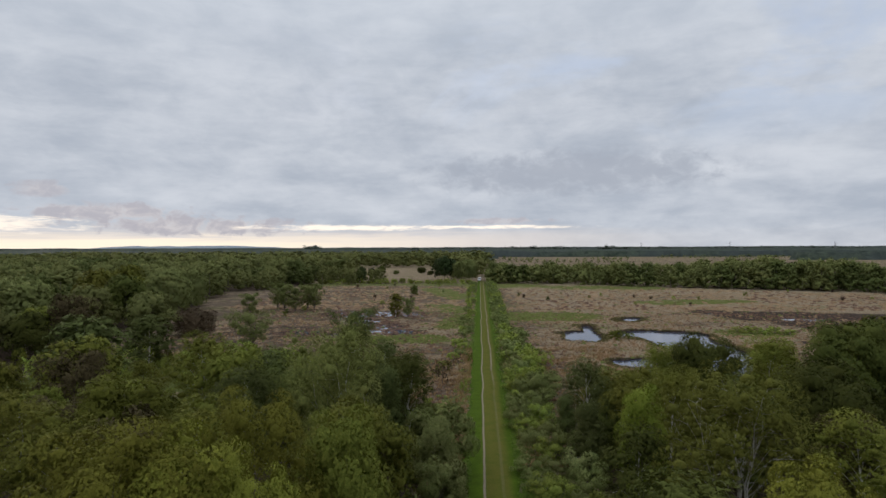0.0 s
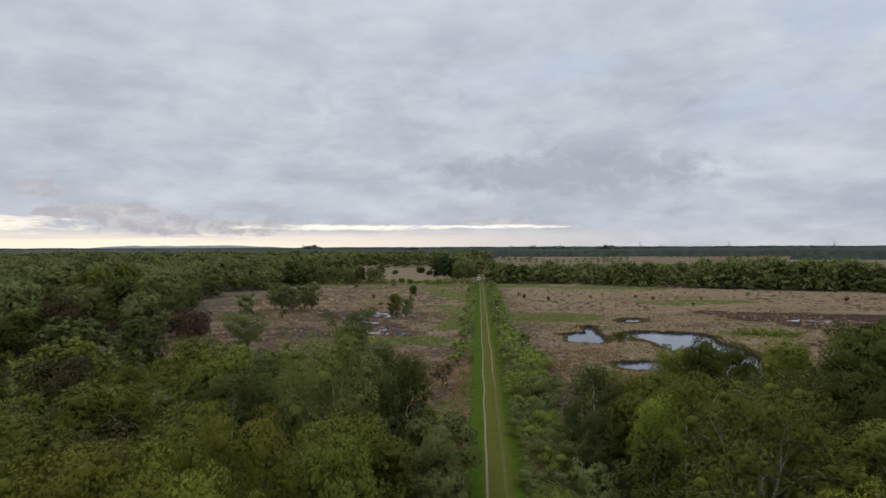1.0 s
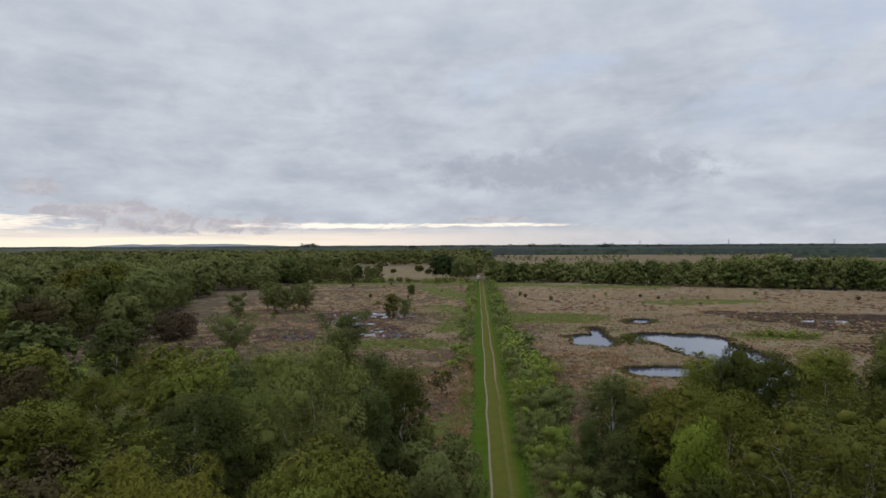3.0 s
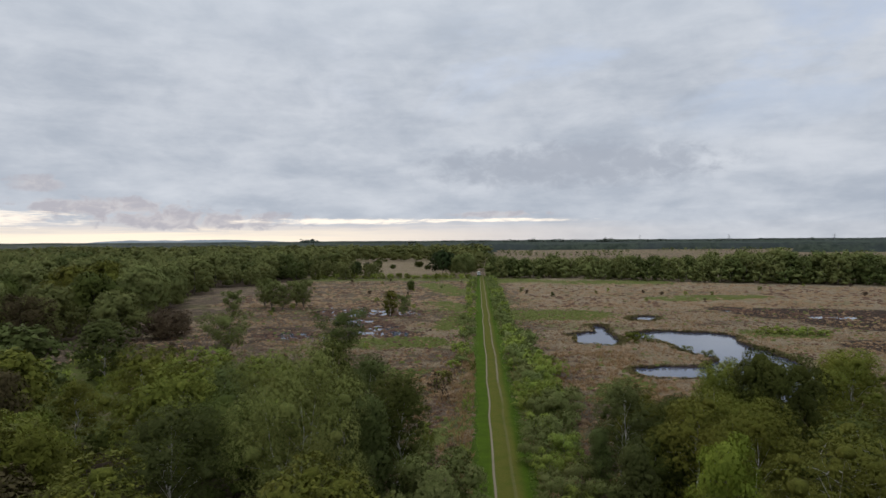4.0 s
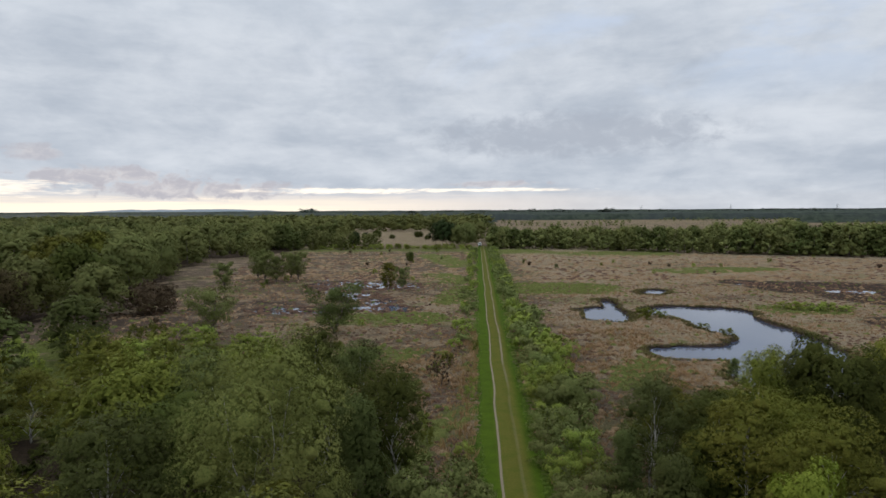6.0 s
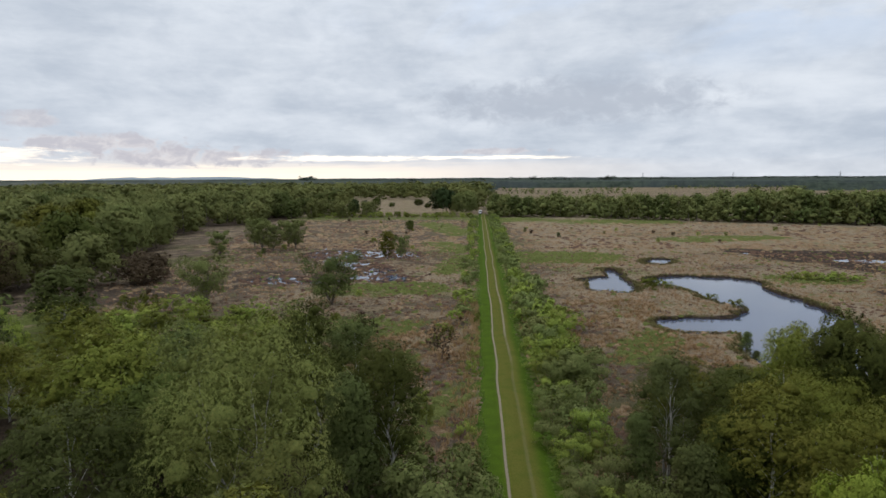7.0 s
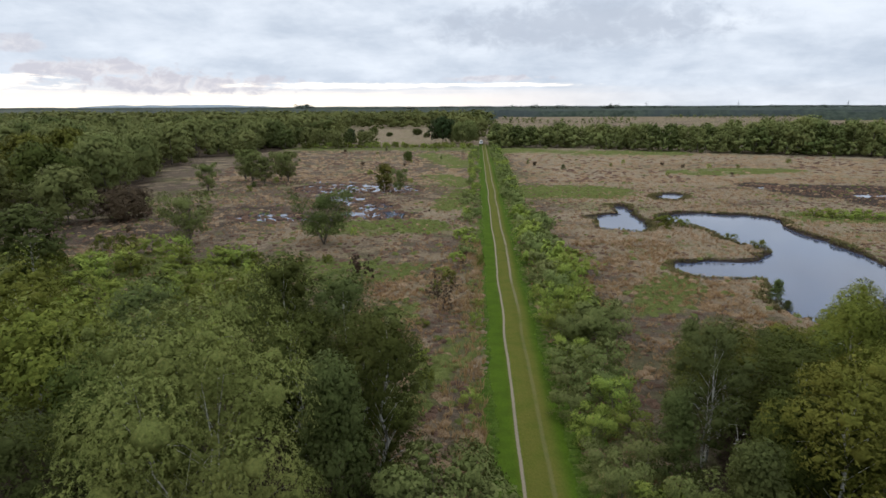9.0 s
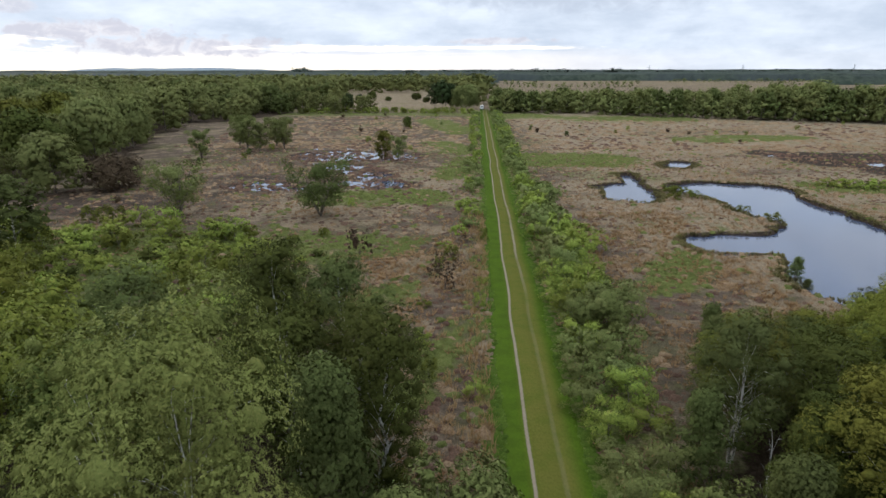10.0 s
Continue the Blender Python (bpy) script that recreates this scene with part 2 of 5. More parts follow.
def ground_material():
    k = Mat("heath_ground")
    at = k.n("ShaderNodeAttribute")
    at.attribute_name = "cover"
    sp = k.n("ShaderNodeSeparateColor")
    k.put(sp.inputs[0], at.outputs["Color"])
    green, bare, floor_ = sp.outputs
    fine = k.step(k.math("ADD", k.math("MULTIPLY", k.noise(1.6, 6, 0.75), 0.5), k.math("MULTIPLY", k.noise(7.0, 4, 0.7), 0.5)), 0.34, 0.66)
    mid = k.noise(0.22, 6, 0.62)
    wide = k.noise(0.035, 5, 0.6)
    flat = k.noise(0.075, 8, 0.70, stretch=(0.5, 1.15, 1.0))
    tan = k.mix(fine, (0.139, 0.102, 0.061), (0.280, 0.210, 0.137))
    heather = k.mix(fine, (0.055, 0.040, 0.030), (0.142, 0.104, 0.076))
    grn = k.mix(fine, (0.064, 0.078, 0.020), (0.142, 0.154, 0.042))
    peat = k.mix(fine, (0.027, 0.020, 0.016), (0.082, 0.059, 0.044))
    litter = k.mix(fine, (0.026, 0.019, 0.014), (0.076, 0.054, 0.035))
    st = k.n("ShaderNodeAttribute")
    st.attribute_name = "straw"
    c = k.mix(k.step(k.math("ADD", mid, k.math("SUBTRACT", k.math("MULTIPLY", flat, 0.9), k.math("MULTIPLY", st.outputs["Fac"], 0.20))), 0.80, 0.98, 0.0, 0.9), tan, heather)
    pale = k.mix(fine, (0.161, 0.120, 0.074), (0.327, 0.257, 0.176))
    c = k.mix(k.step(k.math("ADD", st.outputs["Fac"], k.math("MULTIPLY", k.math("SUBTRACT", flat, 0.5), 2.6)), 0.30, 0.85, 0.0, 0.85), c, pale)
    c = k.mix(k.math("MULTIPLY", k.step(wide, 0.52, 0.66), 0.45), c, grn)
    # dark dapple in place of tussock shade, stretched for the camera's low view; strips
    clumps, strips = k.noise(0.5, 5, 0.65, stretch=(1, 0.30, 1)), k.noise(0.11, 5, 0.6, stretch=(0.22, 1, 1))
    c = k.mix(k.step(clumps, 0.47, 0.34, 0.0, 0.40), c, heather)
    c = k.mix(k.step(strips, 0.58, 0.68, 0.0, 0.55), c, k.mix(fine, (0.072, 0.056, 0.036), (0.171, 0.126, 0.091)))
    edge = k.math("SUBTRACT", mid, 0.5)
    c = k.mix(k.step(k.math("ADD", green, k.math("MULTIPLY", edge, 3.5)), 0.15, 0.85), c, grn)
    c = k.mix(k.step(k.math("ADD", bare, k.math("MULTIPLY", edge, 0.8)), 0.30, 0.70), c, peat)
    c = k.mix(k.step(floor_, 0.3, 0.7), c, litter)
    k.bump(k.math("ADD", fine, k.math("MULTIPLY", mid, 1.5)), 0.8, 0.25)
    return k.done(c, 0.95, 0.02)


def track_material():
    k = Mat("mown_track_grass")
    x, y = k.axis(0), k.axis(1)
    wander = k.math("MULTIPLY", k.math("SUBTRACT", k.noise(0.045, 3, 0.5, stretch=(0.02, 1, 1)), 0.5), 0.9)
    xw = k.math("ADD", x, wander)
    fine = k.noise(5.0, 6, 0.7)
    blot = k.noise(0.6, 5, 0.6)
    blades = k.noise(9.0, 4, 0.6, stretch=(1, 0.5, 1))
    lush = k.mix(blades, (0.029, 0.054, 0.005), (0.070, 0.106, 0.009))
    worn = k.mix(blades, (0.051, 0.055, 0.009), (0.111, 0.103, 0.022))
    soil = k.mix(fine, (0.125, 0.097, 0.062), (0.250, 0.207, 0.148))
    lush = k.mix(k.step(blot, 0.62, 0.38, 0.0, 0.55), lush, (0.031, 0.051, 0.006))
    drive = k.math("MULTIPLY", k.step(xw, -1.35, -0.45), k.step(xw, 2.0, 1.0))
    c = k.mix(k.math("MULTIPLY", drive, k.step(blot, 0.25, 0.6, 0.55, 1.0)), lush, worn)

    def rut(centre, half, amount):
        d = k.math("ABSOLUTE", k.math("SUBTRACT", xw, centre))
        d = k.math("ADD", d, k.math("MULTIPLY", k.math("SUBTRACT", fine, 0.5), 0.22))
        return k.math("MULTIPLY", k.step(d, half, half * 0.45), amount)

    left = rut(-0.85, 0.14, k.step(k.noise(0.25, 3), 0.22, 0.42, 0.6, 1.0))
    far = k.step(y, 88.0, 112.0, 0.16, 0.8)
    right = rut(0.80, 0.19, k.math("MULTIPLY", far, k.step(k.noise(0.16, 4), 0.32, 0.52, 0.35, 1.0)))
    c = k.mix(left, c, soil)
    c = k.mix(right, c, soil)
    k.bump(k.math("ADD", blades, fine), 0.6, 0.06)
    return k.done(c, 0.95, 0.02)


def water_material():
    k = Mat("peaty_water")
    rip = k.noise(0.9, 4, 0.6, stretch=(1, 0.5, 1))
    k.bump(rip, 0.035, 0.05)
    # bluish base colour and raised IOR add to the reflected sky's brightness
    k.done((0.046, 0.057, 0.090), 0.05, 0.5)
    k.bsdf.inputs["IOR"].default_value = 1.5
    return k.mat


def plain_material(name, color, rough=0.5, metal=0.0):
    k = Mat(name)
    v = k.noise(3.0, 4)
    k.done(k.mix(k.step(v, 0.3, 0.8, 0.0, 0.35), color, tuple(c * 0.6 for c in color)), rough, 0.4)
    k.bsdf.inputs["Metallic"].default_value = metal
    return k.mat


def cushion_material(name, dark, mid, light):
    """Matted growth: colour from cushion to cushion and stem to stem, with a shaggy relief."""
    k = Mat(name)
    isl = k.n("ShaderNodeNewGeometry").outputs["Random Per Island"]
    fine, stems = k.noise(9.0, 5, 0.7), k.noise(26.0, 3, 0.6, stretch=(1, 1, 0.4))
    c = k.mix(k.step(isl, 0.0, 1.0, 0.1, 0.9), dark, mid)
    c = k.mix(k.step(fine, 0.45, 0.75), c, light)
    c = k.mix(k.step(stems, 0.48, 0.28, 0.0, 0.5), c, tuple(0.35 * q for q in dark))
    k.bump(k.math("ADD", fine, stems), 1.0, 0.12)
    return k.done(c, 0.95, 0.02)


DRY_MAT = cushion_material("matted_dry_grass", (0.162, 0.103, 0.055), (0.267, 0.177, 0.104), (0.408, 0.293, 0.182))
HEATH_MAT = cushion_material("matted_heather", (0.079, 0.046, 0.034), (0.149, 0.088, 0.059), (0.211, 0.135, 0.090))
RUSH_MAT = cushion_material("matted_green_growth", (0.078, 0.096, 0.024), (0.132, 0.145, 0.041), (0.206, 0.202, 0.072))
VERGE_MAT = cushion_material("verge_growth", (0.045, 0.078, 0.010), (0.078, 0.120, 0.016), (0.117, 0.152, 0.030))

def canopy_material():
    k = Mat("far_canopy")
    crown, leaf, stand = k.noise(0.09, 4, 0.6), k.noise(0.5, 4, 0.7), k.noise(0.006, 3, 0.5)
    # colours darkened for the crowns' shaded sides and greyed for distance haze
    c = k.mix(k.step(crown, 0.35, 0.65), (0.026, 0.034, 0.025), (0.054, 0.065, 0.046))
    c = k.mix(k.step(leaf, 0.5, 0.3, 0.0, 0.6), c, (0.018, 0.022, 0.024))
    c = k.mix(k.step(stand, 0.40, 0.60, 0.0, 0.6), c, (0.043, 0.050, 0.050))
    k.bump(k.math("ADD", crown, leaf), 0.25, 1.0)
    return k.done(c, 0.95, 0.02)


CANOPY = canopy_material()
HILLS = cushion_material("hazed_hills", (0.16, 0.19, 0.21), (0.20, 0.235, 0.26), (0.24, 0.28, 0.30))
GROUND, TRACK, WATER = ground_material(), track_material(), water_material()


# ---------------------------------------------------------------- mesh tools
def mesh_from(name, verts, faces, material, smooth=False, normals=None):
    """A mesh from arrays: verts (n, 3), faces (m, 3 or 4), and for foliage the normals of the crown's surface at each vertex."""
    me = bpy.data.meshes.new(name)
    verts = np.asarray(verts, dtype=np.float32)
    faces = np.asarray(faces, dtype=np.int32)
    n, k = faces.shape
    me.vertices.add(len(verts))
    me.vertices.foreach_set("co", verts.ravel())
    me.loops.add(n * k)
    me.loops.foreach_set("vertex_index", faces.ravel())
    me.polygons.add(n)
    me.polygons.foreach_set("loop_start", np.arange(0, n * k, k, dtype=np.int32))
    me.polygons.foreach_set("loop_total", np.full(n, k, dtype=np.int32))
    if smooth:
        me.polygons.foreach_set("use_smooth", np.ones(n, dtype=bool))
    me.materials.append(material)
    me.update(calc_edges=True)
    me.validate()
    if normals is not None:
        me.normals_split_custom_set_from_vertices(np.asarray(normals, dtype=np.float32))
    return me


def part(name, me, parent, label=""):
    ob = new(name, me)
    ob.parent = parent
    if label:
        tagged(ob, label)
    return ob


def unit(v):
    return v / np.maximum(np.linalg.norm(v, axis=-1, keepdims=True), 1e-6)


def tubes(lines, sides=5):
    """Tapered tubes along polylines [(points, radii)]: quads."""
    vs, fs, base = [], [], 0
    ang = np.arange(sides) * 2 * np.pi / sides
    for pts, rad in lines:
        pts = np.asarray(pts, float)
        d = unit(np.gradient(pts, axis=0))
        side = unit(np.cross(d, np.array([0.31, 0.95, 0.11])))
        up = np.cross(d, side)
        ring = (pts[:, None] + np.asarray(rad)[:, None, None]
                * (np.cos(ang)[None, :, None] * side[:, None] + np.sin(ang)[None, :, None] * up[:, None]))
        vs.append(ring.reshape(-1, 3))
        for i in range(len(pts) - 1):
            for j in range(sides):
                a, b = base + i * sides + j, base + i * sides + (j + 1) % sides
                fs.append((a, b, b + sides, a + sides))
        base += len(pts) * sides
    return np.vstack(vs), np.array(fs)


def sprays(rng, pos, face, along, length, width):
    """Three-cornered leaf sprays at pos that face about along face and point about along the shoot they grow on.
    Their shading follows the crown's rounded surface with a little of each leaf's own tilt."""
    n = len(pos)
    face = unit(face + np.array([0, 0, 0.10]))
    nrm = unit(face + rng.normal(0, 0.30, (n, 3)))
    d = along * 0.55 + rng.normal(0, 0.6, (n, 3))
    d = unit(d - nrm * (d * nrm).sum(1, keepdims=True))
    s = np.cross(nrm, d)
    size = 0.55 + 0.95 * rng.uniform(0, 1, (n, 1)) ** 1.6
    ln, wd = length * size, width * size * rng.uniform(0.75, 1.25, (n, 1))
    v = np.stack([pos - d * ln * 0.4 - s * wd * 0.5, pos + d * ln * 0.6, pos - d * ln * 0.25 + s * wd * 0.5], axis=1).reshape(-1, 3)
    return v, np.arange(n * 3).reshape(n, 3), np.repeat(unit(face + 0.2 * nrm), 3, axis=0)


PHI = (1 + 5 ** 0.5) / 2
ICO = unit(np.array([(-1, PHI, 0), (1, PHI, 0), (-1, -PHI, 0), (1, -PHI, 0), (0, -1, PHI), (0, 1, PHI), (0, -1, -PHI), (0, 1, -PHI),
                     (PHI, 0, -1), (PHI, 0, 1), (-PHI, 0, -1), (-PHI, 0, 1)]))
ICO_FACES = np.array([(0, 11, 5), (0, 5, 1), (0, 1, 7), (0, 7, 10), (0, 10, 11), (1, 5, 9), (5, 11, 4), (11, 10, 2), (10, 7, 6), (7, 1, 8),
                      (3, 9, 4), (3, 4, 2), (3, 2, 6), (3, 6, 8), (3, 8, 9), (4, 9, 5), (2, 4, 11), (6, 2, 10), (8, 6, 7), (9, 8, 1)])


def hearts(rng, centres, size, flat):
    """The dense twiggy inside of each lobe of leaves, as uneven closed clumps: verts, faces and normals."""
    n = len(centres)
    v = centres[:, None] + ICO[None] * np.array([1, 1, flat]) * size[:, None, None] * rng.uniform(0.6, 1.05, (n, 12, 1))
    f = (ICO_FACES[None] + (np.arange(n) * 12)[:, None, None]).reshape(-1, 3)
    return v.reshape(-1, 3), f, np.tile(ICO, (n, 1))


def envelope(shape, u):
    """Crown radius (share of the widest) at the share u of the height."""
    if shape == "oval":
        return np.sin(np.pi * np.clip((u - 0.10) / 0.93, 0.02, 0.99) ** 0.85) ** 0.7
    if shape == "round":
        return np.sqrt(np.clip(1 - ((u - 0.52) / 0.52) ** 2, 0.02, 1))
    if shape == "dome":
        return np.where(u < 0.4, 0.72 + 0.7 * u, 1.0) * np.sqrt(np.clip(1 - (np.maximum(u - 0.4, 0) / 0.63) ** 2, 0.03, 1))
    if shape == "cone":
        return np.clip(1.12 - u, 0.08, 1) * np.clip(u / 0.12, 0.3, 1)
    if shape == "vase":
        return np.clip(0.25 + 1.0 * u, 0.2, 1) * np.sqrt(np.clip((1.04 - u) / 0.35, 0.03, 1))
    return np.clip(0.35 + 0.75 * u, 0.2, 1) * np.sqrt(np.clip((1.06 - u) / 0.5, 0.03, 1))


def grow(rng, h, r, shape, limbs, leaves, spray, stems=1, low=0.22, droop=0.0, clump=0.75, bare=0.0, twig=1, lean=(0.10, 0.38), lumpy=0.7, stout=1.0, heart=0.0):
    """A tree's wood and leaves at the origin: (stem lines, limb lines, leaf verts, faces and normals)."""
    boles, lines, centres, outs, weight = [], [], [], [], []
    for s in range(stems):
        off = rng.uniform(*lean) * r if stems > 1 else rng.uniform(0, 0.06) * h
        ga = s * 2.4 + rng.uniform(0, 0.6)
        top = np.array([math.cos(ga) * off, math.sin(ga) * off, h * rng.uniform(0.78, 0.95)])
        u = np.linspace(0, 1, 7)[:, None]
        stem = top * np.concatenate([u ** 1.2, u ** 1.2, u], 1) + np.concatenate(
            [np.zeros((1, 3)), rng.normal(0, 0.012 * h, (6, 3)) * np.array([1, 1, 0.2])])
        thick = max(0.05, h * 0.0135) / stems ** 0.5 * stout
        boles.append((stem, thick * (1 - 0.88 * u[:, 0])))
        for i in range(max(4, limbs // stems)):
            f = min(0.98, low + (1 - low) * ((i + rng.uniform(0, 0.9)) / max(4, limbs // stems)) ** 0.85)
            reach = r * envelope(shape, f) * rng.uniform(0.62, 1.0)
            k = max(0.05, f - 0.10 - 0.35 * reach / h) * 6
            a = stem[int(k)] * (1 - k % 1) + stem[min(6, int(k) + 1)] * (k % 1)
            az = i * 2.399 + rng.uniform(-0.4, 0.4) + ga
            flat = np.array([math.cos(az), math.sin(az), 0])
            rise = max(0.05, f * h * 0.95 - a[2])
            t = np.linspace(0, 1, 5)[:, None]
            limb = a + flat * reach * t + np.array([0, 0, 1]) * rise * (0.35 * t + 0.65 * np.sin(t * 1.571))
            lines.append((limb[:4], (thick * 0.24 * (1 - 0.85 * t[:, 0]) * (1.2 - 0.8 * f))[:4]))
            for q in (0.55, 0.97):
                centres.append(a + (limb[-1] - a) * q + np.array([0, 0, rise * 0.2 * (q < 0.9)]))
                outs.append(flat)
                weight.append(1.2 if q > 0.9 else 0.75)
            for j in range(twig):
                b = limb[2 + j % 2]
                w = az + rng.choice([-1, 1]) * rng.uniform(0.5, 1.1)
                tip = b + np.array([math.cos(w), math.sin(w), rng.uniform(0.0, 0.4)]) * reach * rng.uniform(0.3, 0.55)
                tip[2] = min(tip[2], h)
                lines.append((np.array([b, (b + tip) / 2 + [0, 0, 0.06], tip]), thick * 0.2 * np.array([0.9, 0.6, 0.2])))
                if rng.uniform() < 0.45:
                    centres.append(tip)
                    outs.append(np.array([math.cos(w), math.sin(w), 0]))
                    weight.append(0.75)
    centres, outs, weight = np.array(centres), np.array(outs), np.array(weight)
    keep = rng.uniform(0, 1, len(centres)) >= bare
    centres, outs, weight = centres[keep], outs[keep], weight[keep]
    # each limb end carries a lobe; each lobe is set with short leafy shoots that point outwards and up or hang
    run = 6 if droop > 0.2 else 4
    lobe = clump * rng.uniform(0.65, 1.35, len(centres)) * weight
    share = rng.uniform(0.85, 1.15, len(centres)) * lobe ** 2 * np.clip(0.45 + 0.9 * centres[:, 2] / h, 0.5, 1.2)
    per = np.maximum(1, (share / share.sum() * leaves / run).astype(int))
    idx = np.repeat(np.arange(len(centres)), per)
    size = lobe[idx][:, None]
    way = unit(rng.normal(0, 1, (len(idx), 3)) + np.array([0, 0, 0.6]) + outs[idx] * 0.45)
    deep = np.where(rng.uniform(0, 1, (len(idx), 1)) < 0.84, rng.uniform(0.84, 1.0, (len(idx), 1)), rng.uniform(0.3, 0.85, (len(idx), 1)))
    root = centres[idx] + way * size * deep * np.array([1, 1, 0.95 if droop > 0.3 else 0.80])
    shoot = unit(way * 0.75 + np.array([0, 0, 0.28 - 0.7 * min(droop, 0)]) + rng.normal(0, 0.3, (len(idx), 3)))
    step = np.tile(np.arange(run) / run, len(idx))[:, None] * rng.uniform(0.7, 1.2, (len(idx) * run, 1))
    idx, size, way, root, shoot = (np.repeat(q, run, axis=0) for q in (idx, size, way, root, shoot))
    reach = min(spray * (3.0 if droop > 0.2 else 1.8), 0.7 * clump)
    fall = max(droop, 0) * 2.6
    pos = root + shoot * step * reach + np.array([0.12, -0.05, -1.0]) * fall * step ** 2 * reach + rng.normal(0, spray * 0.22, (len(idx), 3))
    pos[:, 2] = np.clip(pos[:, 2], 0.08 * h * (stems == 1) + 0.1, None)
    along = unit(shoot - np.array([0, 0, 2.0]) * fall * step)
    crown_out = unit((pos - np.array([0, 0, 0.42 * h])) / np.array([r, r, 0.5 * h]))
    v, f, nv = sprays(rng, pos, crown_out * (1.55 - lumpy) + way * (0.55 + 0.45 * lumpy), along, spray, spray * (0.46 if droop > 0.2 and spray < 0.3 else 0.70 if spray < 0.3 else 0.95))
    if not heart:
        return boles, lines, v, f, nv
    hv, hf, hn = hearts(rng, centres, lobe * heart, 0.80)
    return boles, lines, np.vstack([v, hv]), np.vstack([f, hf + len(v)]), np.vstack([nv, hn])


def rows_of(v, f, m, nv=None):
    """Many copies of one leaf mesh: m is (n, 5): x, y, z, turn, scale (and scale up as column 6)."""
    n, count = len(m), len(v)
    c, s = np.cos(m[:, 3])[:, None], np.sin(m[:, 3])[:, None]
    wide, tall = m[:, 4][:, None], m[:, 5][:, None]
    x = (v[:, 0] * c - v[:, 1] * s) * wide + m[:, 0][:, None]
    y = (v[:, 0] * s + v[:, 1] * c) * wide + m[:, 1][:, None]
    z = v[:, 2][None] * tall + m[:, 2][:, None]
    verts = np.stack([x, y, z], -1).reshape(-1, 3)
    if nv is not None:
        nx, ny = nv[:, 0] * c - nv[:, 1] * s, nv[:, 0] * s + nv[:, 1] * c
        turned = np.stack([nx, ny, np.broadcast_to(nv[:, 2], nx.shape)], -1).reshape(-1, 3)
    else:
        turned = np.zeros_like(verts)
    faces = (f[None] + (np.arange(n) * count)[:, None, None]).reshape(-1, f.shape[1])
    return verts, faces, turned


# ---------------------------------------------------------------- plan of the place
def capsule(x, y, a, b, r):
    """Signed distance to a rounded bar from a to b."""
    ax, ay, bx, by = *a, *b
    t = np.clip(((x - ax) * (bx - ax) + (y - ay) * (by - ay)) / max((bx - ax) ** 2 + (by - ay) ** 2, 1e-6), 0, 1)
    return np.hypot(x - ax - t * (bx - ax), y - ay - t * (by - ay)) - r


def lattice(seed, step, n=256):
    g = np.random.RandomState(seed).rand(n, n)

    def value(x, y):
        u, w = x / step, y / step
        i, j = np.floor(u).astype(int), np.floor(w).astype(int)
        a, b = u - i, w - j
        a, b = a * a * (3 - 2 * a), b * b * (3 - 2 * b)
        i, j, i2, j2 = i % n, j % n, (i + 1) % n, (j + 1) % n
        return ((g[i, j] * (1 - a) + g[i2, j] * a) * (1 - b) + (g[i, j2] * (1 - a) + g[i2, j2] * a) * b)
    return value


N1, N2, N3, N4 = lattice(1, 0.9), lattice(2, 2.6), lattice(3, 9.0), lattice(4, 35.0)


def pond(x, y):
    """Signed distance to the open ponds, negative in the water."""
    d = capsule(x, y, (39, 147.5), (45, 146.5), 7.8)
    d = np.minimum(d, capsule(x, y, (43.5, 142), (44.5, 119), 7.6))
    d = np.minimum(d, capsule(x, y, (26.5, 110.8), (43, 112.5), 4.6))
    d = np.minimum(d, capsule(x, y, (44, 115), (36, 96), 7.2))
    d = np.maximum(d, -capsule(x, y, (20, 121), (36.5, 122.4), 3.1))
    d = np.maximum(d, -capsule(x, y, (30.5, 139.5), (32.8, 139), 1.6))
    small = np.minimum(capsule(x, y, (22.5, 140.3), (23.6, 149.5), 4.2), capsule(x, y, (26.0, 150), (26.8, 162.5), 1.5))
    small = np.minimum(small, capsule(x, y, (18.4, 148.8), (22, 149.5), 1.7))
    d = np.minimum(d, small)
    d = np.minimum(d, capsule(x, y, (40.5, 175), (43.8, 180), 3.0))
    d = np.minimum(d, capsule(x, y, (7.7, 60.8), (8.6, 61.6), 0.8))
    return d + (N2(x, y) - 0.5) * 1.5 + (N1(x, y) - 0.5) * 0.8


def bog(x, y):
    """Signed distance to the boggy hollows that hold broken water."""
    d = capsule(x, y, (-47, 146.0), (-20, 149), 4.2)
    d = np.minimum(d, capsule(x, y, (-42, 190), (-27, 189), 9.5))
    d = np.minimum(d, capsule(x, y, (71, 196), (98, 174), 2.6))
    d = np.minimum(d, capsule(x, y, (-33, 172), (-25, 160), 4.5))
    return d + (N3(x, y) - 0.5) * 2.5


def wood_edge(y):
    """Where the western wood's edge stands, by y."""
    return np.interp(y, [0, 60, 84, 98, 107, 114, 138, 168, 178, 230, 290, 296, 335, 400, 640],
                     [-7, -7, -30, -52, -60, -80, -88, -96, -90, -108, -128, -104, -100, -110, -130])


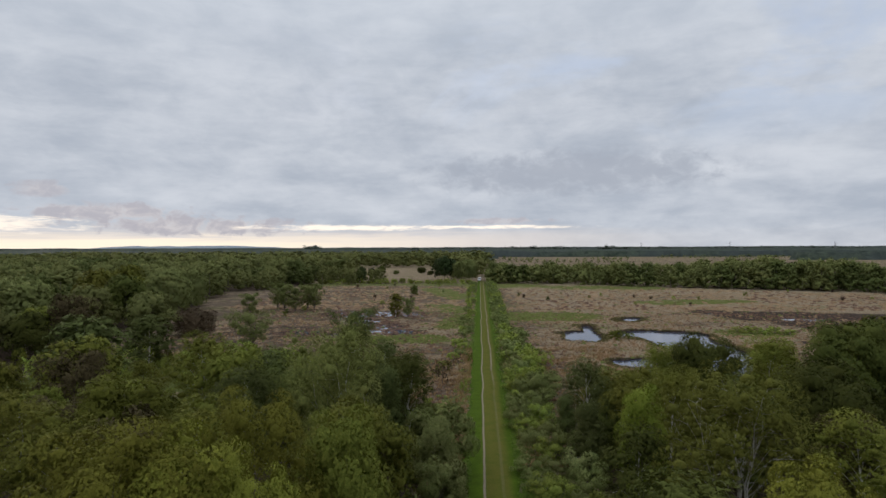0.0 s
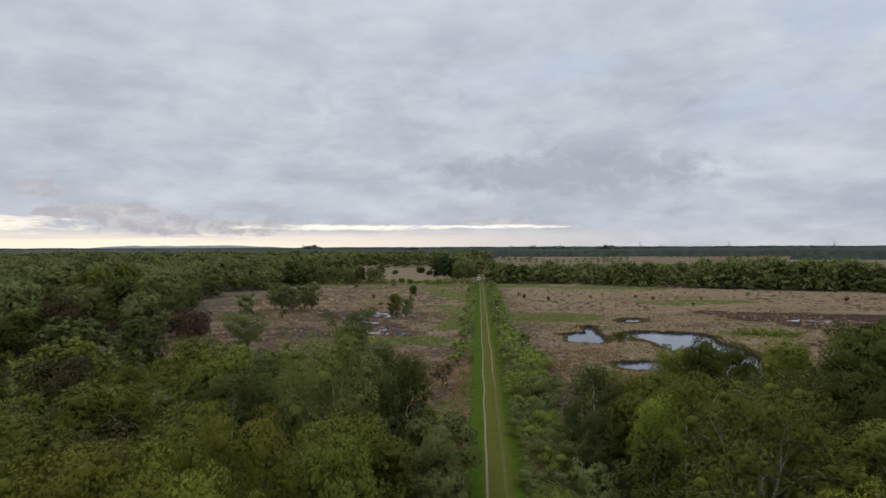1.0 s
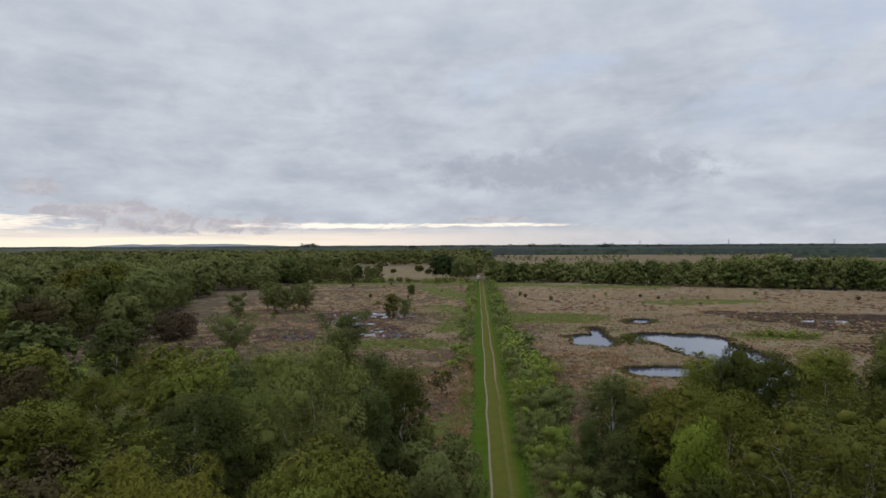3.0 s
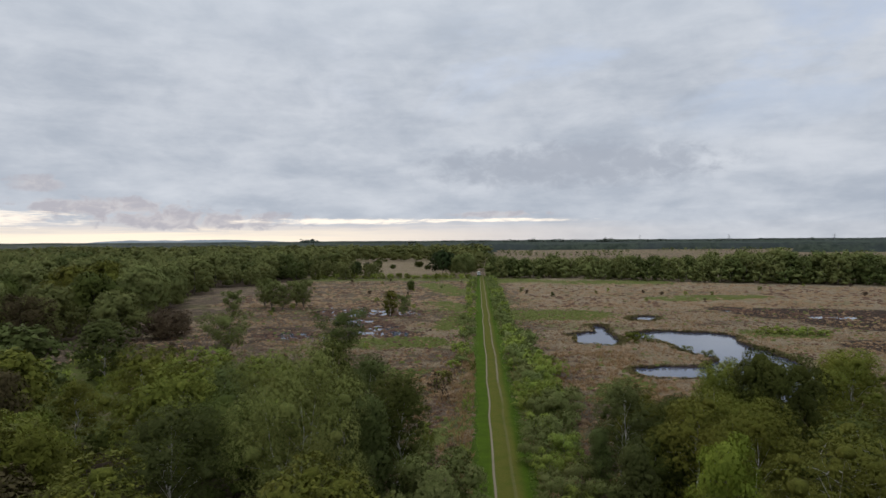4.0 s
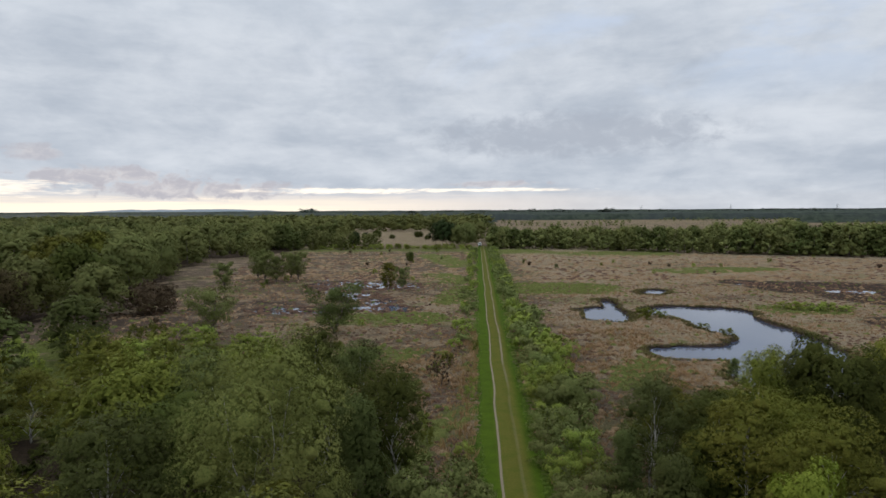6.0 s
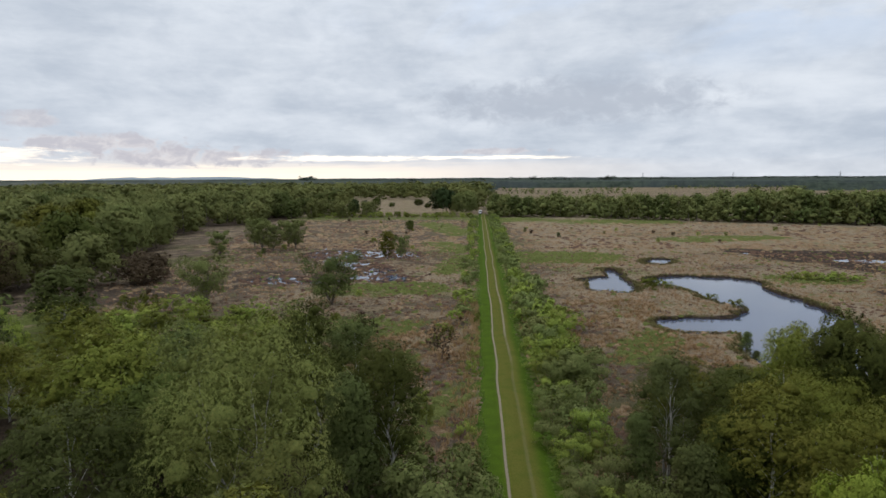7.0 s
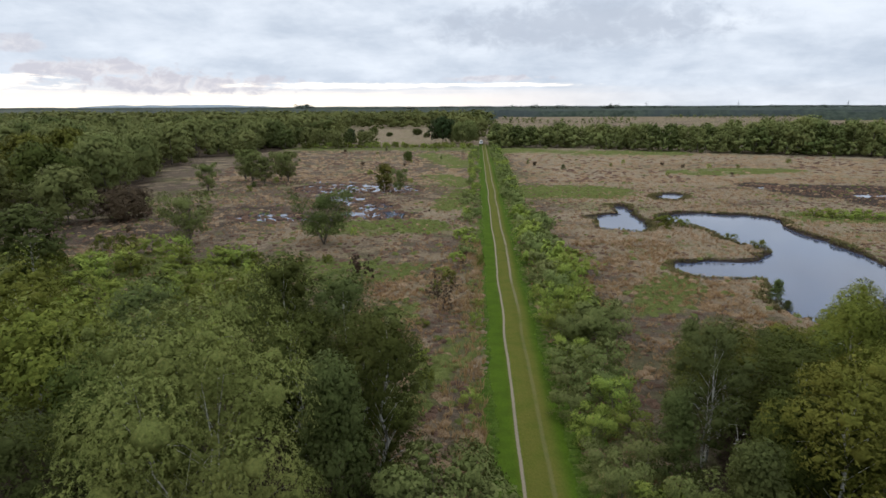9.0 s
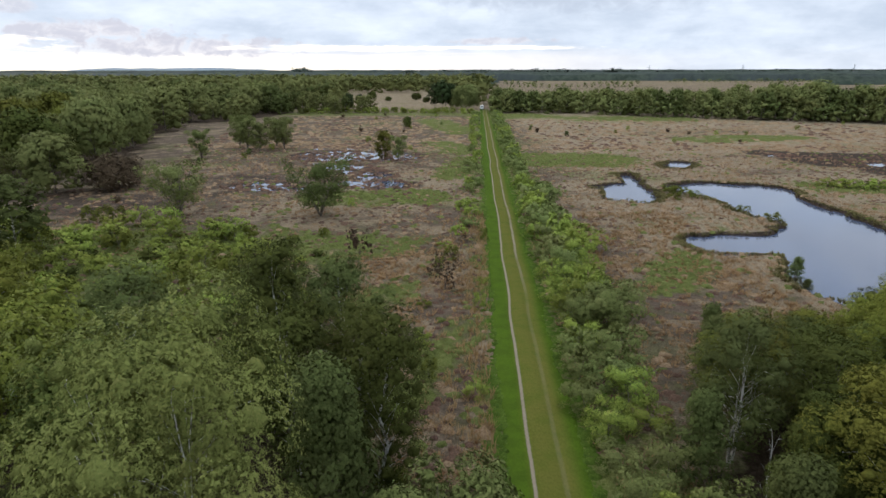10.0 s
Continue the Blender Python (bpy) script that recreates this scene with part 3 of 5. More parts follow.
def height(x, y):
    z = (N3(x, y) - 0.5) * 0.25 + (N2(x, y) - 0.5) * 0.18 + (N1(x, y) - 0.5) * 0.12 + 0.1
    d = pond(x, y)
    z = np.where(d < 3, z + 0.22 * np.clip(1 - d / 3, 0, 1), z)
    z = np.where(d < 0.3, np.minimum(z, np.clip((d - 0.3) * 1.1, -1.0, 0.0) + 0.30), z)
    b = bog(x, y)
    z = np.where(b < 0, z + np.clip(b * 0.12, -0.16, 0) + (N1(x, y) - 0.5) * 0.38, z)
    lane = np.clip((4.2 - np.abs(x + 0.1)) / 1.2, 0, 1) * (y < 384)
    z = z * (1 - lane) - 0.06 * lane
    far = np.clip((np.hypot(x, y) - 900) / 3000, 0, 1)
    return np.where(far > 0, z * (1 - far) + 0.0, z)


def cover_green(x, y):
    g = np.clip(1 - capsule(x, y, (8, 185), (24, 186), 10) / 4, 0, 1)
    for a, b, r in (((66, 232), (86, 238), 8), ((84, 234), (98, 240), 5),  ((5, 330), (78, 316), 15), ((-28, 137), (-14, 139), 5),
                    ((-34, 108), (-16, 108), 3.5), ((16, 96), (20, 104), 2),
                    ((-98, 336), (-5, 345), 8), ((-10, 70), (-6, 80), 0.8), ((-15, 87), (-11, 93), 0.8), ((-24, 305), (-8, 250), 6), ((-15, 218), (-7, 198), 4), ((-9, 160), (-6, 185), 2.5), ((60, 151), (68, 149), 3.5)):
        g = np.maximum(g, np.clip(1 - capsule(x, y, a, b, r) / 3, 0, 1) * 0.9)
    g = np.maximum(g, np.clip(1 - np.maximum(np.abs(x - 2.2) - 4.5, 0) / 3.5, 0, 1) * (y > 50) * (y < 380) * 0.75)
    scrub = np.clip((118 - y) / 6, 0, 1) * np.clip((-x - 16) / 14, 0, 1) * np.clip((x + 80) / 4, 0, 1) * (y > 70)
    return np.maximum(g, scrub * 0.9)


def cover_bare(x, y):
    d = pond(x, y)
    b = np.clip(1 - (d - 0.15) / 1.4, 0, 1)
    b = np.maximum(b, np.clip(1 - bog(x, y) / 3, 0, 1) * 0.62)
    b = np.maximum(b, np.clip(1 - np.minimum(capsule(x, y, (84, 188), (120, 180), 12), capsule(x, y, (92, 168), (120, 150), 11)) / 6, 0, 1) * 0.85)
    b = np.maximum(b, np.clip(1 - np.minimum(capsule(x, y, (72, 199), (86, 188), 5), capsule(x, y, (76, 134), (100, 128), 7)) / 5, 0, 1) * 0.7)
    b = np.maximum(b, np.clip(1 - capsule(x, y, (-66, 132), (-52, 150), 9) / 8, 0, 1) * 0.5)
    return b


def straw(x, y):
    """Share of pale dry grass: most round the ponds and on the far eastern heath, little on the western heather."""
    east = np.clip((x - 8) / 12, 0, 1) * np.clip((y - 92) / 30, 0, 1) * np.clip((700 - y) / 100, 0.25, 1) * np.clip(0.05 + 0.75 * N3(x * 0.3, y * 0.8) + 0.65 * N4(x, y * 1.5), 0, 1)
    west = np.clip(1 - capsule(x, y, (-30, 128), (-8, 160), 5) / 12, 0, 1) * 0.6
    shore = np.clip(1 - pond(x, y) / 9, 0, 1) * 0.6
    return np.clip(np.maximum(east, west) + shore + 0.45 * (y > 380) * (x < 0) + 0.06, 0, 1)


def in_west_wood(x, y):
    return x < wood_edge(y)


def in_east_wood(x, y):
    return (x > 8.5) & (y < np.interp(x, [8, 12, 18, 26, 34, 46, 70, 120], [64, 70, 79, 86, 85, 90, 92, 90]))


def graded(lo, a, b, hi, step):
    fine = np.arange(a, b, step)
    grow_ = np.cumsum(step * 1.16 ** np.arange(1, 80))
    return np.concatenate([(a - grow_[grow_ < a - lo])[::-1], fine, fine[-1] + grow_[grow_ < hi - fine[-1]]])


def build_ground():
    xs, ys = graded(-4300, -75, 112, 4300, 0.95), graded(-900, 52, 215, 4600, 0.95)
    X, Y = np.meshgrid(xs, ys)
    x, y = X.ravel(), Y.ravel()
    v = np.stack([x, y, height(x, y)], 1)
    w, hgt = len(xs), len(ys)
    i = (np.arange(hgt - 1)[:, None] * w + np.arange(w - 1)[None]).ravel()
    me = mesh_from("ground", v, np.stack([i, i + 1, i + 1 + w, i + w], 1), GROUND, True)
    at = me.attributes.new("cover", "FLOAT_COLOR", "POINT")
    jx, jy = x + (N2(x, y) - 0.5) * 4, y + (N2(y, x) - 0.5) * 5
    open_scrub = (jx < -18) & (jx > -76) & (jy > 74) & (jy < 120)
    floor_ = ((in_west_wood(jx, jy) & ~open_scrub) | in_east_wood(jx, jy)).astype(float) * (y < 640)
    col = np.stack([cover_green(x, y), cover_bare(x, y), floor_, np.ones_like(x)], 1).astype(np.float32)
    at.data.foreach_set("color", col.ravel())
    me.attributes.new("straw", "FLOAT", "POINT").data.foreach_set("value", straw(x, y).astype(np.float32))
    tagged(new("ground", me), "heathland ground of dry grass, heather and peat", "ground", kind="structure")


build_ground()


def water_sheet(name, x0, x1, y0, y1, z, label):
    bm = bmesh.new()
    ring = [bm.verts.new((x, y, z)) for x, y in ((x0, y0), (x1, y0), (x1, y1), (x0, y1))]
    top = bm.faces.new(ring)
    down = bmesh.ops.extrude_face_region(bm, geom=[top])
    bmesh.ops.translate(bm, verts=[e for e in down["geom"] if isinstance(e, bmesh.types.BMVert)], vec=(0, 0, -0.3))
    bmesh.ops.recalc_face_normals(bm, faces=bm.faces)
    me = bpy.data.meshes.new(name)
    bm.to_mesh(me)
    bm.free()
    me.materials.append(WATER)
    tagged(new(name, me), label, "water", kind="structure")


water_sheet("water_pond", 13, 56, 84, 168, -0.16, "still dark peaty pond reflecting the cloudy sky")
water_sheet("water_pool", 36, 49, 170, 186, -0.16, "small still pool among dry moor grass")
water_sheet("water_ditch", 6, 10.5, 58.5, 64, -0.16, "narrow dark pool under the birches")
water_sheet("water_bog_west", -52, -18, 140, 206, -0.008, "shallow water broken by grass tussocks")
water_sheet("water_bog_east", 66, 104, 168, 201, -0.05, "shallow water in a strip of wet peat")


def build_track():
    prof = [(-2.45, -0.05), (-2.1, 0.03), (-1.6, 0.05), (-1.15, 0.05), (-0.98, -0.01), (-0.72, -0.01), (-0.55, 0.05),
            (0.0, 0.08), (0.5, 0.06), (0.66, 0.01), (0.94, 0.01), (1.1, 0.05), (1.5, 0.04), (1.85, 0.02), (2.15, -0.05)]
    px, pz = np.array(prof).T
    ys = np.arange(-70, 384, 1.2)
    X, Y = np.meshgrid(px, ys)
    Z = np.broadcast_to(pz, X.shape) + (N2(X * 3, Y) - 0.5) * 0.05
    w = len(px)
    i = (np.arange(len(ys) - 1)[:, None] * w + np.arange(w - 1)[None]).ravel()
    edge = (N2(X * 0 + 3, Y) - 0.5) * 0.5 * (np.abs(X + 0.15) > 1.9)
    me = mesh_from("track", np.stack([(X + edge).ravel(), Y.ravel(), Z.ravel() + 0.03], 1),
                   np.stack([i, i + 1, i + 1 + w, i + w], 1), TRACK, True)
    tagged(new("track", me), "straight mown grass track with two worn wheel ruts", "track", kind="structure")


build_track()


# ---------------------------------------------------------------- trees
BARK = {"birch": BARK_BIRCH, "grey": BARK_GREY, "dead": BARK_DEAD, "twig": TWIG_BROWN}
KINDS = {}


def tree_kind(key, name, label, category, leaf, bark, seed, **spec):
    """Notes one kind of tree; its meshes are made when it is first planted."""
    KINDS[key] = (name, label, category, leaf, bark, seed, spec)


MADE, SHAPES = {}, {}


def tree_meshes(key, fine):
    if (key, fine) not in MADE:
        name, _, _, leaf, bark, seed, spec = KINDS[key]
        spec = dict(spec)
        more = (0.60, 1.7, 3.4, 0.40, 0.10)[fine]
        spec["leaves"], spec["spray"] = int(spec["leaves"] * more), spec["spray"] * 1.03 * more ** -0.5
        boles, lines, v, f, nv = grow(np.random.RandomState(seed), **spec)
        low_growth = spec["h"] < 4
        sides = 3 if low_growth else 6 if fine in (1, 2) else 4
        if low_growth and fine != 1 and leaf is not LEAF_BROWN:
            lines = lines[::4]
        least = 0 if low_growth else min(0.012 if fine in (1, 2) else 0.022, 0.3 * max(l[1][0] for l in lines))
        tv, tf = tubes(boles, sides)
        bv, bf = tubes([l for l in lines if l[1][0] > least], 4 if fine in (1, 2) else 3)
        bf = bf + len(tv)
        SHAPES[key, fine] = (v, f, nv, np.vstack([tv, bv]), np.vstack([tf, bf]))
        MADE[key, fine] = (mesh_from(name + "_trunk", np.vstack([tv, bv]), np.vstack([tf, bf]), BARK[bark], True),
                           mesh_from(name + "_crown", v, f, leaf, True, nv) if leaf else None)
    return MADE[key, fine]


def plant(key, x, y, h, wide=None, turn=0.0, group="", label=""):
    name, lab, cat, _, _, _, spec = KINDS[key]
    small = spec["h"] < 4 or h < 2
    fine = (4 if h < 2 and y > 120 and spec["h"] > 2.9 else 3 if y > 140 else 2 if y < 72 and abs(x) < 12 else 1 if y < 100 and abs(x) < 12 else 0) if small else 3 if y < 25 and h < 11 else 2 if abs(x) < 24 and 44 < y < 71 or h > 11.5 and y < 44 or 24 <= x < 42 and 45 < y < 71 else 1 if abs(x) < 46 and y < 90 or key[:4] in ("vase", "upri", "brow") else 0
    trunk, crown = tree_meshes(key, fine)
    ob = new(name)
    k = h / spec["h"]
    w = (wide / spec["r"]) if wide else k
    z = float(height(np.array([x]), np.array([y]))[0]) - 0.05
    ob.matrix_world = pose(x, y, z, 0, 0, turn) @ Matrix.Diagonal((w, w, k, 1))
    tagged(ob, label or lab, cat, group)
    part("trunk", trunk, ob)
    if crown:
        part("crown", crown, ob)
    return ob


def mass(name, label, rows, fine):
    """Many bushes grown into one another, joined: rows of (kind, x, y, height, radius, turn)."""
    vs, fs, ns, tone, base, mats = [], [], [], [], 0, []
    for key in sorted({r[0] for r in rows}):
        tree_meshes(key, fine)
        leaf, bark, spec = KINDS[key][3], KINDS[key][4], KINDS[key][6]
        v, f, nv, tv, tf = SHAPES[key, fine]
        p = np.array([r[1:] for r in rows if r[0] == key], float)
        m = np.stack([p[:, 0], p[:, 1], height(p[:, 0], p[:, 1]) - 0.05, np.radians(p[:, 4]), p[:, 3] / spec["r"], p[:, 2] / spec["h"]], 1)
        stems = np.vstack([tf[:, [0, 1, 2]], tf[:, [0, 2, 3]]])
        for vv, ff, nn, mat in ((v, f, nv, leaf), (tv, stems, None, BARK[bark])):
            a, b, c = rows_of(vv, ff, m, nn)
            vs.append(a)
            ns.append(c)
            fs.append(b + base)
            if mat not in mats:
                mats.append(mat)
            tone.append(np.full(len(b), mats.index(mat), dtype=np.int32))
            base += len(a)
    me = mesh_from(name, np.vstack(vs), np.vstack(fs), mats[0], True, np.vstack(ns))
    for mat in mats[1:]:
        me.materials.append(mat)
    me.polygons.foreach_set("material_index", np.concatenate(tone))
    tagged(new(name, me), label, "shrubs", kind="stuff")


BIG = dict(limbs=24, leaves=9500, spray=0.27, droop=0.22, clump=1.05, lumpy=0.95, heart=0.42)
for n in range(3):
    tree_kind(f"birch{n}", "birch_tree", "silver birch with drooping green crown and white stem", "tree", LEAF_GREY if n == 1 else LEAF_BIRCH,
              "birch", 10 + n, h=12, r=3.3 + 0.3 * n, shape="oval", low=0.20, **BIG)
tree_kind("birch_big", "birch_tree", "large spreading silver birch with grey-green weeping crown", "tree", LEAF_WEEP, "birch", 21,
          h=13, r=5.2, shape="dome", stems=3, limbs=42, leaves=24000, spray=0.22, droop=0.45, clump=1.2, low=0.15, bare=0.08, lean=(0.2, 0.55), lumpy=1.0, stout=0.7, heart=0.38)
for n in range(2):
    tree_kind(f"slim{n}", "birch_tree", "slender young birch with light open crown", "tree", LEAF_BIRCH, "birch", 30 + n,
              h=10, r=2.0, shape="oval", limbs=26, leaves=6500, spray=0.25, droop=0.25, clump=0.72, low=0.10, heart=0.38)
for n in range(3):
    tree_kind(f"round{n}", "broadleaf_tree", "rounded broadleaf tree with dense green crown", "tree",
              (LEAF_BIRCH, LEAF_DARK, LEAF_OLIVE)[n], "grey", 40 + n, h=10, r=4.2, shape="round", limbs=30, leaves=10500,
              spray=0.30, droop=0.1, clump=1.2, low=0.16, stems=1 + (n == 2), heart=0.66 if n == 1 else 0.52)
tree_kind("birch_dark", "birch_tree", "dark green birch standing close in a group", "tree", LEAF_DARK, "birch", 44,
          h=11, r=2.6, shape="oval", low=0.08, limbs=26, leaves=8000, spray=0.25, droop=0.22, clump=0.95, heart=0.42)
tree_kind("tall_olive", "broadleaf_tree", "tall broadleaf tree with olive young leaves", "tree", LEAF_TALL, "grey", 46,
          h=15, r=4.6, shape="round", low=0.25, limbs=24, leaves=17000, spray=0.21, droop=0.15, clump=1.3, lumpy=0.95, heart=0.42)
tree_kind("olive_bare", "birch_tree", "olive birch with bare pale branches showing through", "tree", LEAF_DULL, "dead", 50,
          h=13, r=4.6, shape="dome", limbs=48, leaves=16000, spray=0.23, droop=0.25, clump=1.15, heart=0.35, low=0.42, stems=4, bare=0.06, twig=3, lean=(0.3, 0.7))
tree_kind("dead", "dead_birch", "bare dead birch with bleached white stem", "dead tree", None, "dead", 52,
          h=7, r=1.5, shape="oval", limbs=9, leaves=30, spray=0.2, clump=0.4)
tree_kind("bright", "sallow_tree", "bright yellow-green young tree in fresh leaf", "tree", LEAF_BRIGHT, "grey", 54,
          h=9, r=3.0, shape="dome", limbs=18, leaves=7000, spray=0.28, clump=0.95, low=0.08, heart=0.45)
tree_kind("cone", "young_birch", "young bushy birch tapering to a point", "tree", LEAF_GREY, "grey", 56,
          h=6, r=1.9, shape="cone", limbs=34, leaves=6500, spray=0.20, droop=-0.2, clump=0.52, low=0.05, heart=0.45)
for n in range(2):
    tree_kind(f"vase{n}", "willow_bush", "many-stemmed willow bush, bare below and leafy above", "bush", LEAF_SALLOW if n else LEAF_GREY,
              "grey", 60 + n, h=7.5, r=4.0, shape="vaseround", limbs=54, leaves=8000, spray=0.24, clump=0.66, low=0.20, stems=9, lean=(0.55, 0.95), stout=2.4, droop=-0.25, bare=0.1)
tree_kind("upright", "willow_bush", "upright many-stemmed grey-green willow", "bush", LEAF_SALLOW, "grey", 63,
          h=9, r=3.4, shape="vaseround", limbs=36, leaves=6500, spray=0.30, clump=0.6, low=0.22, stems=6, lean=(0.3, 0.8), droop=-0.5, stout=2.0)
tree_kind("sallow", "sallow_bush", "dense grey-green sallow bush beside the track", "bush", LEAF_SALLOW, "grey", 64,
          h=5.5, r=3.4, shape="round", limbs=28, leaves=9000, spray=0.24, clump=0.7, low=0.08, stems=4, heart=0.45)
for n in range(4):
    tree_kind(f"shrub{n}", "shrub", "low leafy green shrub", "shrub", (LEAF_SCRUB, LEAF_SALLOW, LEAF_SCRUB, LEAF_OLIVE)[n], "grey", 70 + n,
              h=2.4, r=1.7, shape="dome", limbs=14, leaves=1500, spray=0.20, clump=0.40, low=0.06, stems=3, droop=-0.7)
# dark leaf colour stands in for the shade between and under crowns
tree_kind("low_dark", "shrub", "low leafy shrub with shade put into its dark leaf colour", "shrub", LEAF_DARK, "grey", 75,
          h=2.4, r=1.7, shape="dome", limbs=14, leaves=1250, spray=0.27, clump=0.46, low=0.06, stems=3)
tree_kind("brown", "hawthorn_bush", "dark purple-brown bush with dense twigs", "bush", LEAF_BROWN, "twig", 80,
          h=5, r=3.5, shape="dome", limbs=30, leaves=7500, spray=0.32, clump=1.15, low=0.06, stems=2)
tree_kind("brown_tree", "budding_tree", "brown tree still in bud among the green crowns", "tree", LEAF_BUD, "twig", 81,
          h=10, r=4.2, shape="round", limbs=28, leaves=7000, spray=0.34, clump=1.1, low=0.1, stems=2)
tree_kind("twiggy", "bare_shrub", "low brown shrub with bare twigs", "shrub", LEAF_BROWN, "twig", 82,
          h=3, r=1.7, shape="vase", limbs=18, leaves=420, spray=0.24, clump=0.5, low=0.2, stems=4)
tree_kind("pine", "pine_tree", "dark conifer with dense needle clumps", "tree", LEAF_PINE, "grey", 84,
          h=15, r=4.2, shape="oval", limbs=22, leaves=3500, spray=0.7, clump=1.2, low=0.2)
for n in range(3):
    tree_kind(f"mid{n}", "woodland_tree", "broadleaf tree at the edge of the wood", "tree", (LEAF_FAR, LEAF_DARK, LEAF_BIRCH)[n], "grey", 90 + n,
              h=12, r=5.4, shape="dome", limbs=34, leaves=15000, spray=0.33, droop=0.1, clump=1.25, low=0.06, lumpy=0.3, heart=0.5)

def scatter(seed, x0, x1, y0, y1, gap, ok, taken=()):
    """Random places at least gap apart for which ok(x, y) holds."""
    rng = np.random.RandomState(seed)
    cell, out = {}, []
    pts = [(a, b) for a, b in taken]
    n = int((x1 - x0) * (y1 - y0) / (gap * gap) * 2.2)
    xs, ys = rng.uniform(x0, x1, n), rng.uniform(y0, y1, n)
    good = ok(xs, ys)
    for a, b in pts:
        cell.setdefault((int(a // gap), int(b // gap)), []).append((a, b))
    for a, b in zip(xs[good], ys[good]):
        i, j = int(a // gap), int(b // gap)
        near = [p for di in (-1, 0, 1) for dj in (-1, 0, 1) for p in cell.get((i + di, j + dj), ())]
        if all((a - p[0]) ** 2 + (b - p[1]) ** 2 > gap * gap for p in near):
            cell.setdefault((i, j), []).append((a, b))
            out.append((a, b))
    return out


rnd = random.Random(5)
# trees west of the track: kind, x, y, height, crown radius
WEST_TREES = (("birch_big", -14.2, 52.3, 14.2, 4.9), ("birch1", -21.0, 49.5, 11.6, 3.4), ("cone", -10.3, 58.5, 9.3, 2.6), ("birch_dark", -14.6, 66.5, 12.4, 2.6),
              ("birch1", -12.4, 70.5, 10.4, 3.4), ("birch_dark", -8.6, 61.8, 10.6, 2.3), ("round0", -27.5, 63.5, 9.9, 4.2),
              ("birch1", -27.0, 71.5, 9.2, 3.4), ("birch2", -33.5, 69.0, 11.0, 4.0), ("tall_olive", -12.3, 29.4, 14.5, 3.1),
              ("tall_olive", -15.6, 21.6, 14.9, 3.8), ("tall_olive", -12.3, 22.8, 14.3, 3.4), ("tall_olive", -10.2, 23.6, 12.8, 2.3), ("round0", -8.9, 33.0, 11.6, 2.8), ("round0", -10.2, 44.0, 9.2, 3.6),
              ("round1", -21.5, 60.5, 8.6, 4.0), ("birch1", -56, 81, 11.8, 5.0), ("round0", -51.5, 73, 9.4, 4.6), ("birch1", -59.5, 103.5, 9.4, 4.0), ("birch_dark", -13.4, 63.4, 9.6, 2.4),
              ("birch_dark", -10.6, 66.4, 9.4, 2.3), ("birch_dark", -17.2, 69.5, 9.6, 2.8))
for key, x, y, h, r in WEST_TREES:
    plant(key, x, y, h, r, (x * 37 + y * 11) % 360, "trees of the west wood")
# trees east of the track
EAST_TREES = (("bright", 11.1, 46.8, 10.3, 1.9), ("birch_dark", 9.9, 42.6, 8.6, 2.4), ("olive_bare", 15.3, 40.0, 13.2, 4.4), ("round1", 22.4, 65.5, 11.4, 3.7),
              ("birch2", 31.2, 70.0, 10.8, 4.0), ("round1", 39.5, 68, 12.4, 4.8), ("birch0", 13.6, 58.6, 9.8, 3.0), ("birch1", 10.2, 65.8, 9.2, 2.6),
              ("slim0", 17.4, 66.0, 10.7, 1.9), ("slim1", 20.8, 70.5, 10.2, 1.8), ("cone", 9.0, 56.5, 6.4, 2.2),
              ("cone", 7.9, 63.8, 5.3, 1.7), ("birch2", 15.0, 52.0, 10.6, 3.4), ("cone", 13.2, 77.5, 4.8, 1.3),
              ("tall_olive", 12.0, 24.0, 12.8, 2.6), ("birch_dark", 20.5, 52.0, 10.4, 3.4), ("round1", 29.0, 55.0, 10.4, 4.4))
EAST_EDGE = (("birch0", 13.0, 70, 7.0, 2.3), ("birch1", 17.0, 74, 5.8, 2.2), ("round0", 20.5, 78, 4.4, 2.2), ("birch2", 17.0, 60.5, 8.8, 2.8),
             ("round1", 22.5, 70.5, 7.0, 2.8), ("round0", 25.5, 79.5, 4.6, 2.4), ("slim1", 11.6, 73, 4.6, 1.3), ("birch1", 18.2, 68, 7.6, 2.2),
             ("round0", 15.4, 78.6, 3.8, 1.7), ("round1", 29, 83, 4.0, 2.4), ("round0", 36, 79, 8.8, 3.2),
             ("birch2", 41, 70, 11.2, 3.8), ("round1", 46.5, 77, 11.4, 4.0), ("round0", 53, 84, 11.0, 4.2), ("round1", 61, 88, 11.2, 4.4))
EAST_CLOSE = (("birch_dark", 14.8, 64.5, 8.0, 2.4), ("round1", 13.2, 61, 6.5, 2.4), ("birch_dark", 16.2, 69.5, 7.0, 2.2), ("round0", 19.5, 63, 8.6, 2.8),
              ("birch_dark", 12.0, 68.5, 5.5, 1.8), ("round1", 11.2, 60, 4.5, 1.9))
for key, x, y, h, r in EAST_TREES + EAST_EDGE + EAST_CLOSE:
    plant(key, x, y, h, r, (x * 53 + y * 7) % 360, "trees of the east wood")
plant("dead", 9.8, 65.2, 6.3, 1.6, 40, "dead birches")
plant("dead", 10.4, 62.0, 5.2, 1.0, 130, "dead birches")
plant("dead", 11.5, 61.2, 6.0, 1.0, 200, "dead birches")
plant("dead", -70.5, 121.5, 3.2, 0.6, 80, "dead birches")
plant("sallow", -5.2, 54.3, 6.7, 3.7, 20)
plant("sallow", -4.3, 47.5, 4.2, 2.0, 140)
plant("shrub1", -3.9, 50.0, 2.4, 1.7, 60)
plant("cone", 28.6, 96.6, 2.4, 0.9, 10, label="small dark sapling at the edge of the pond")
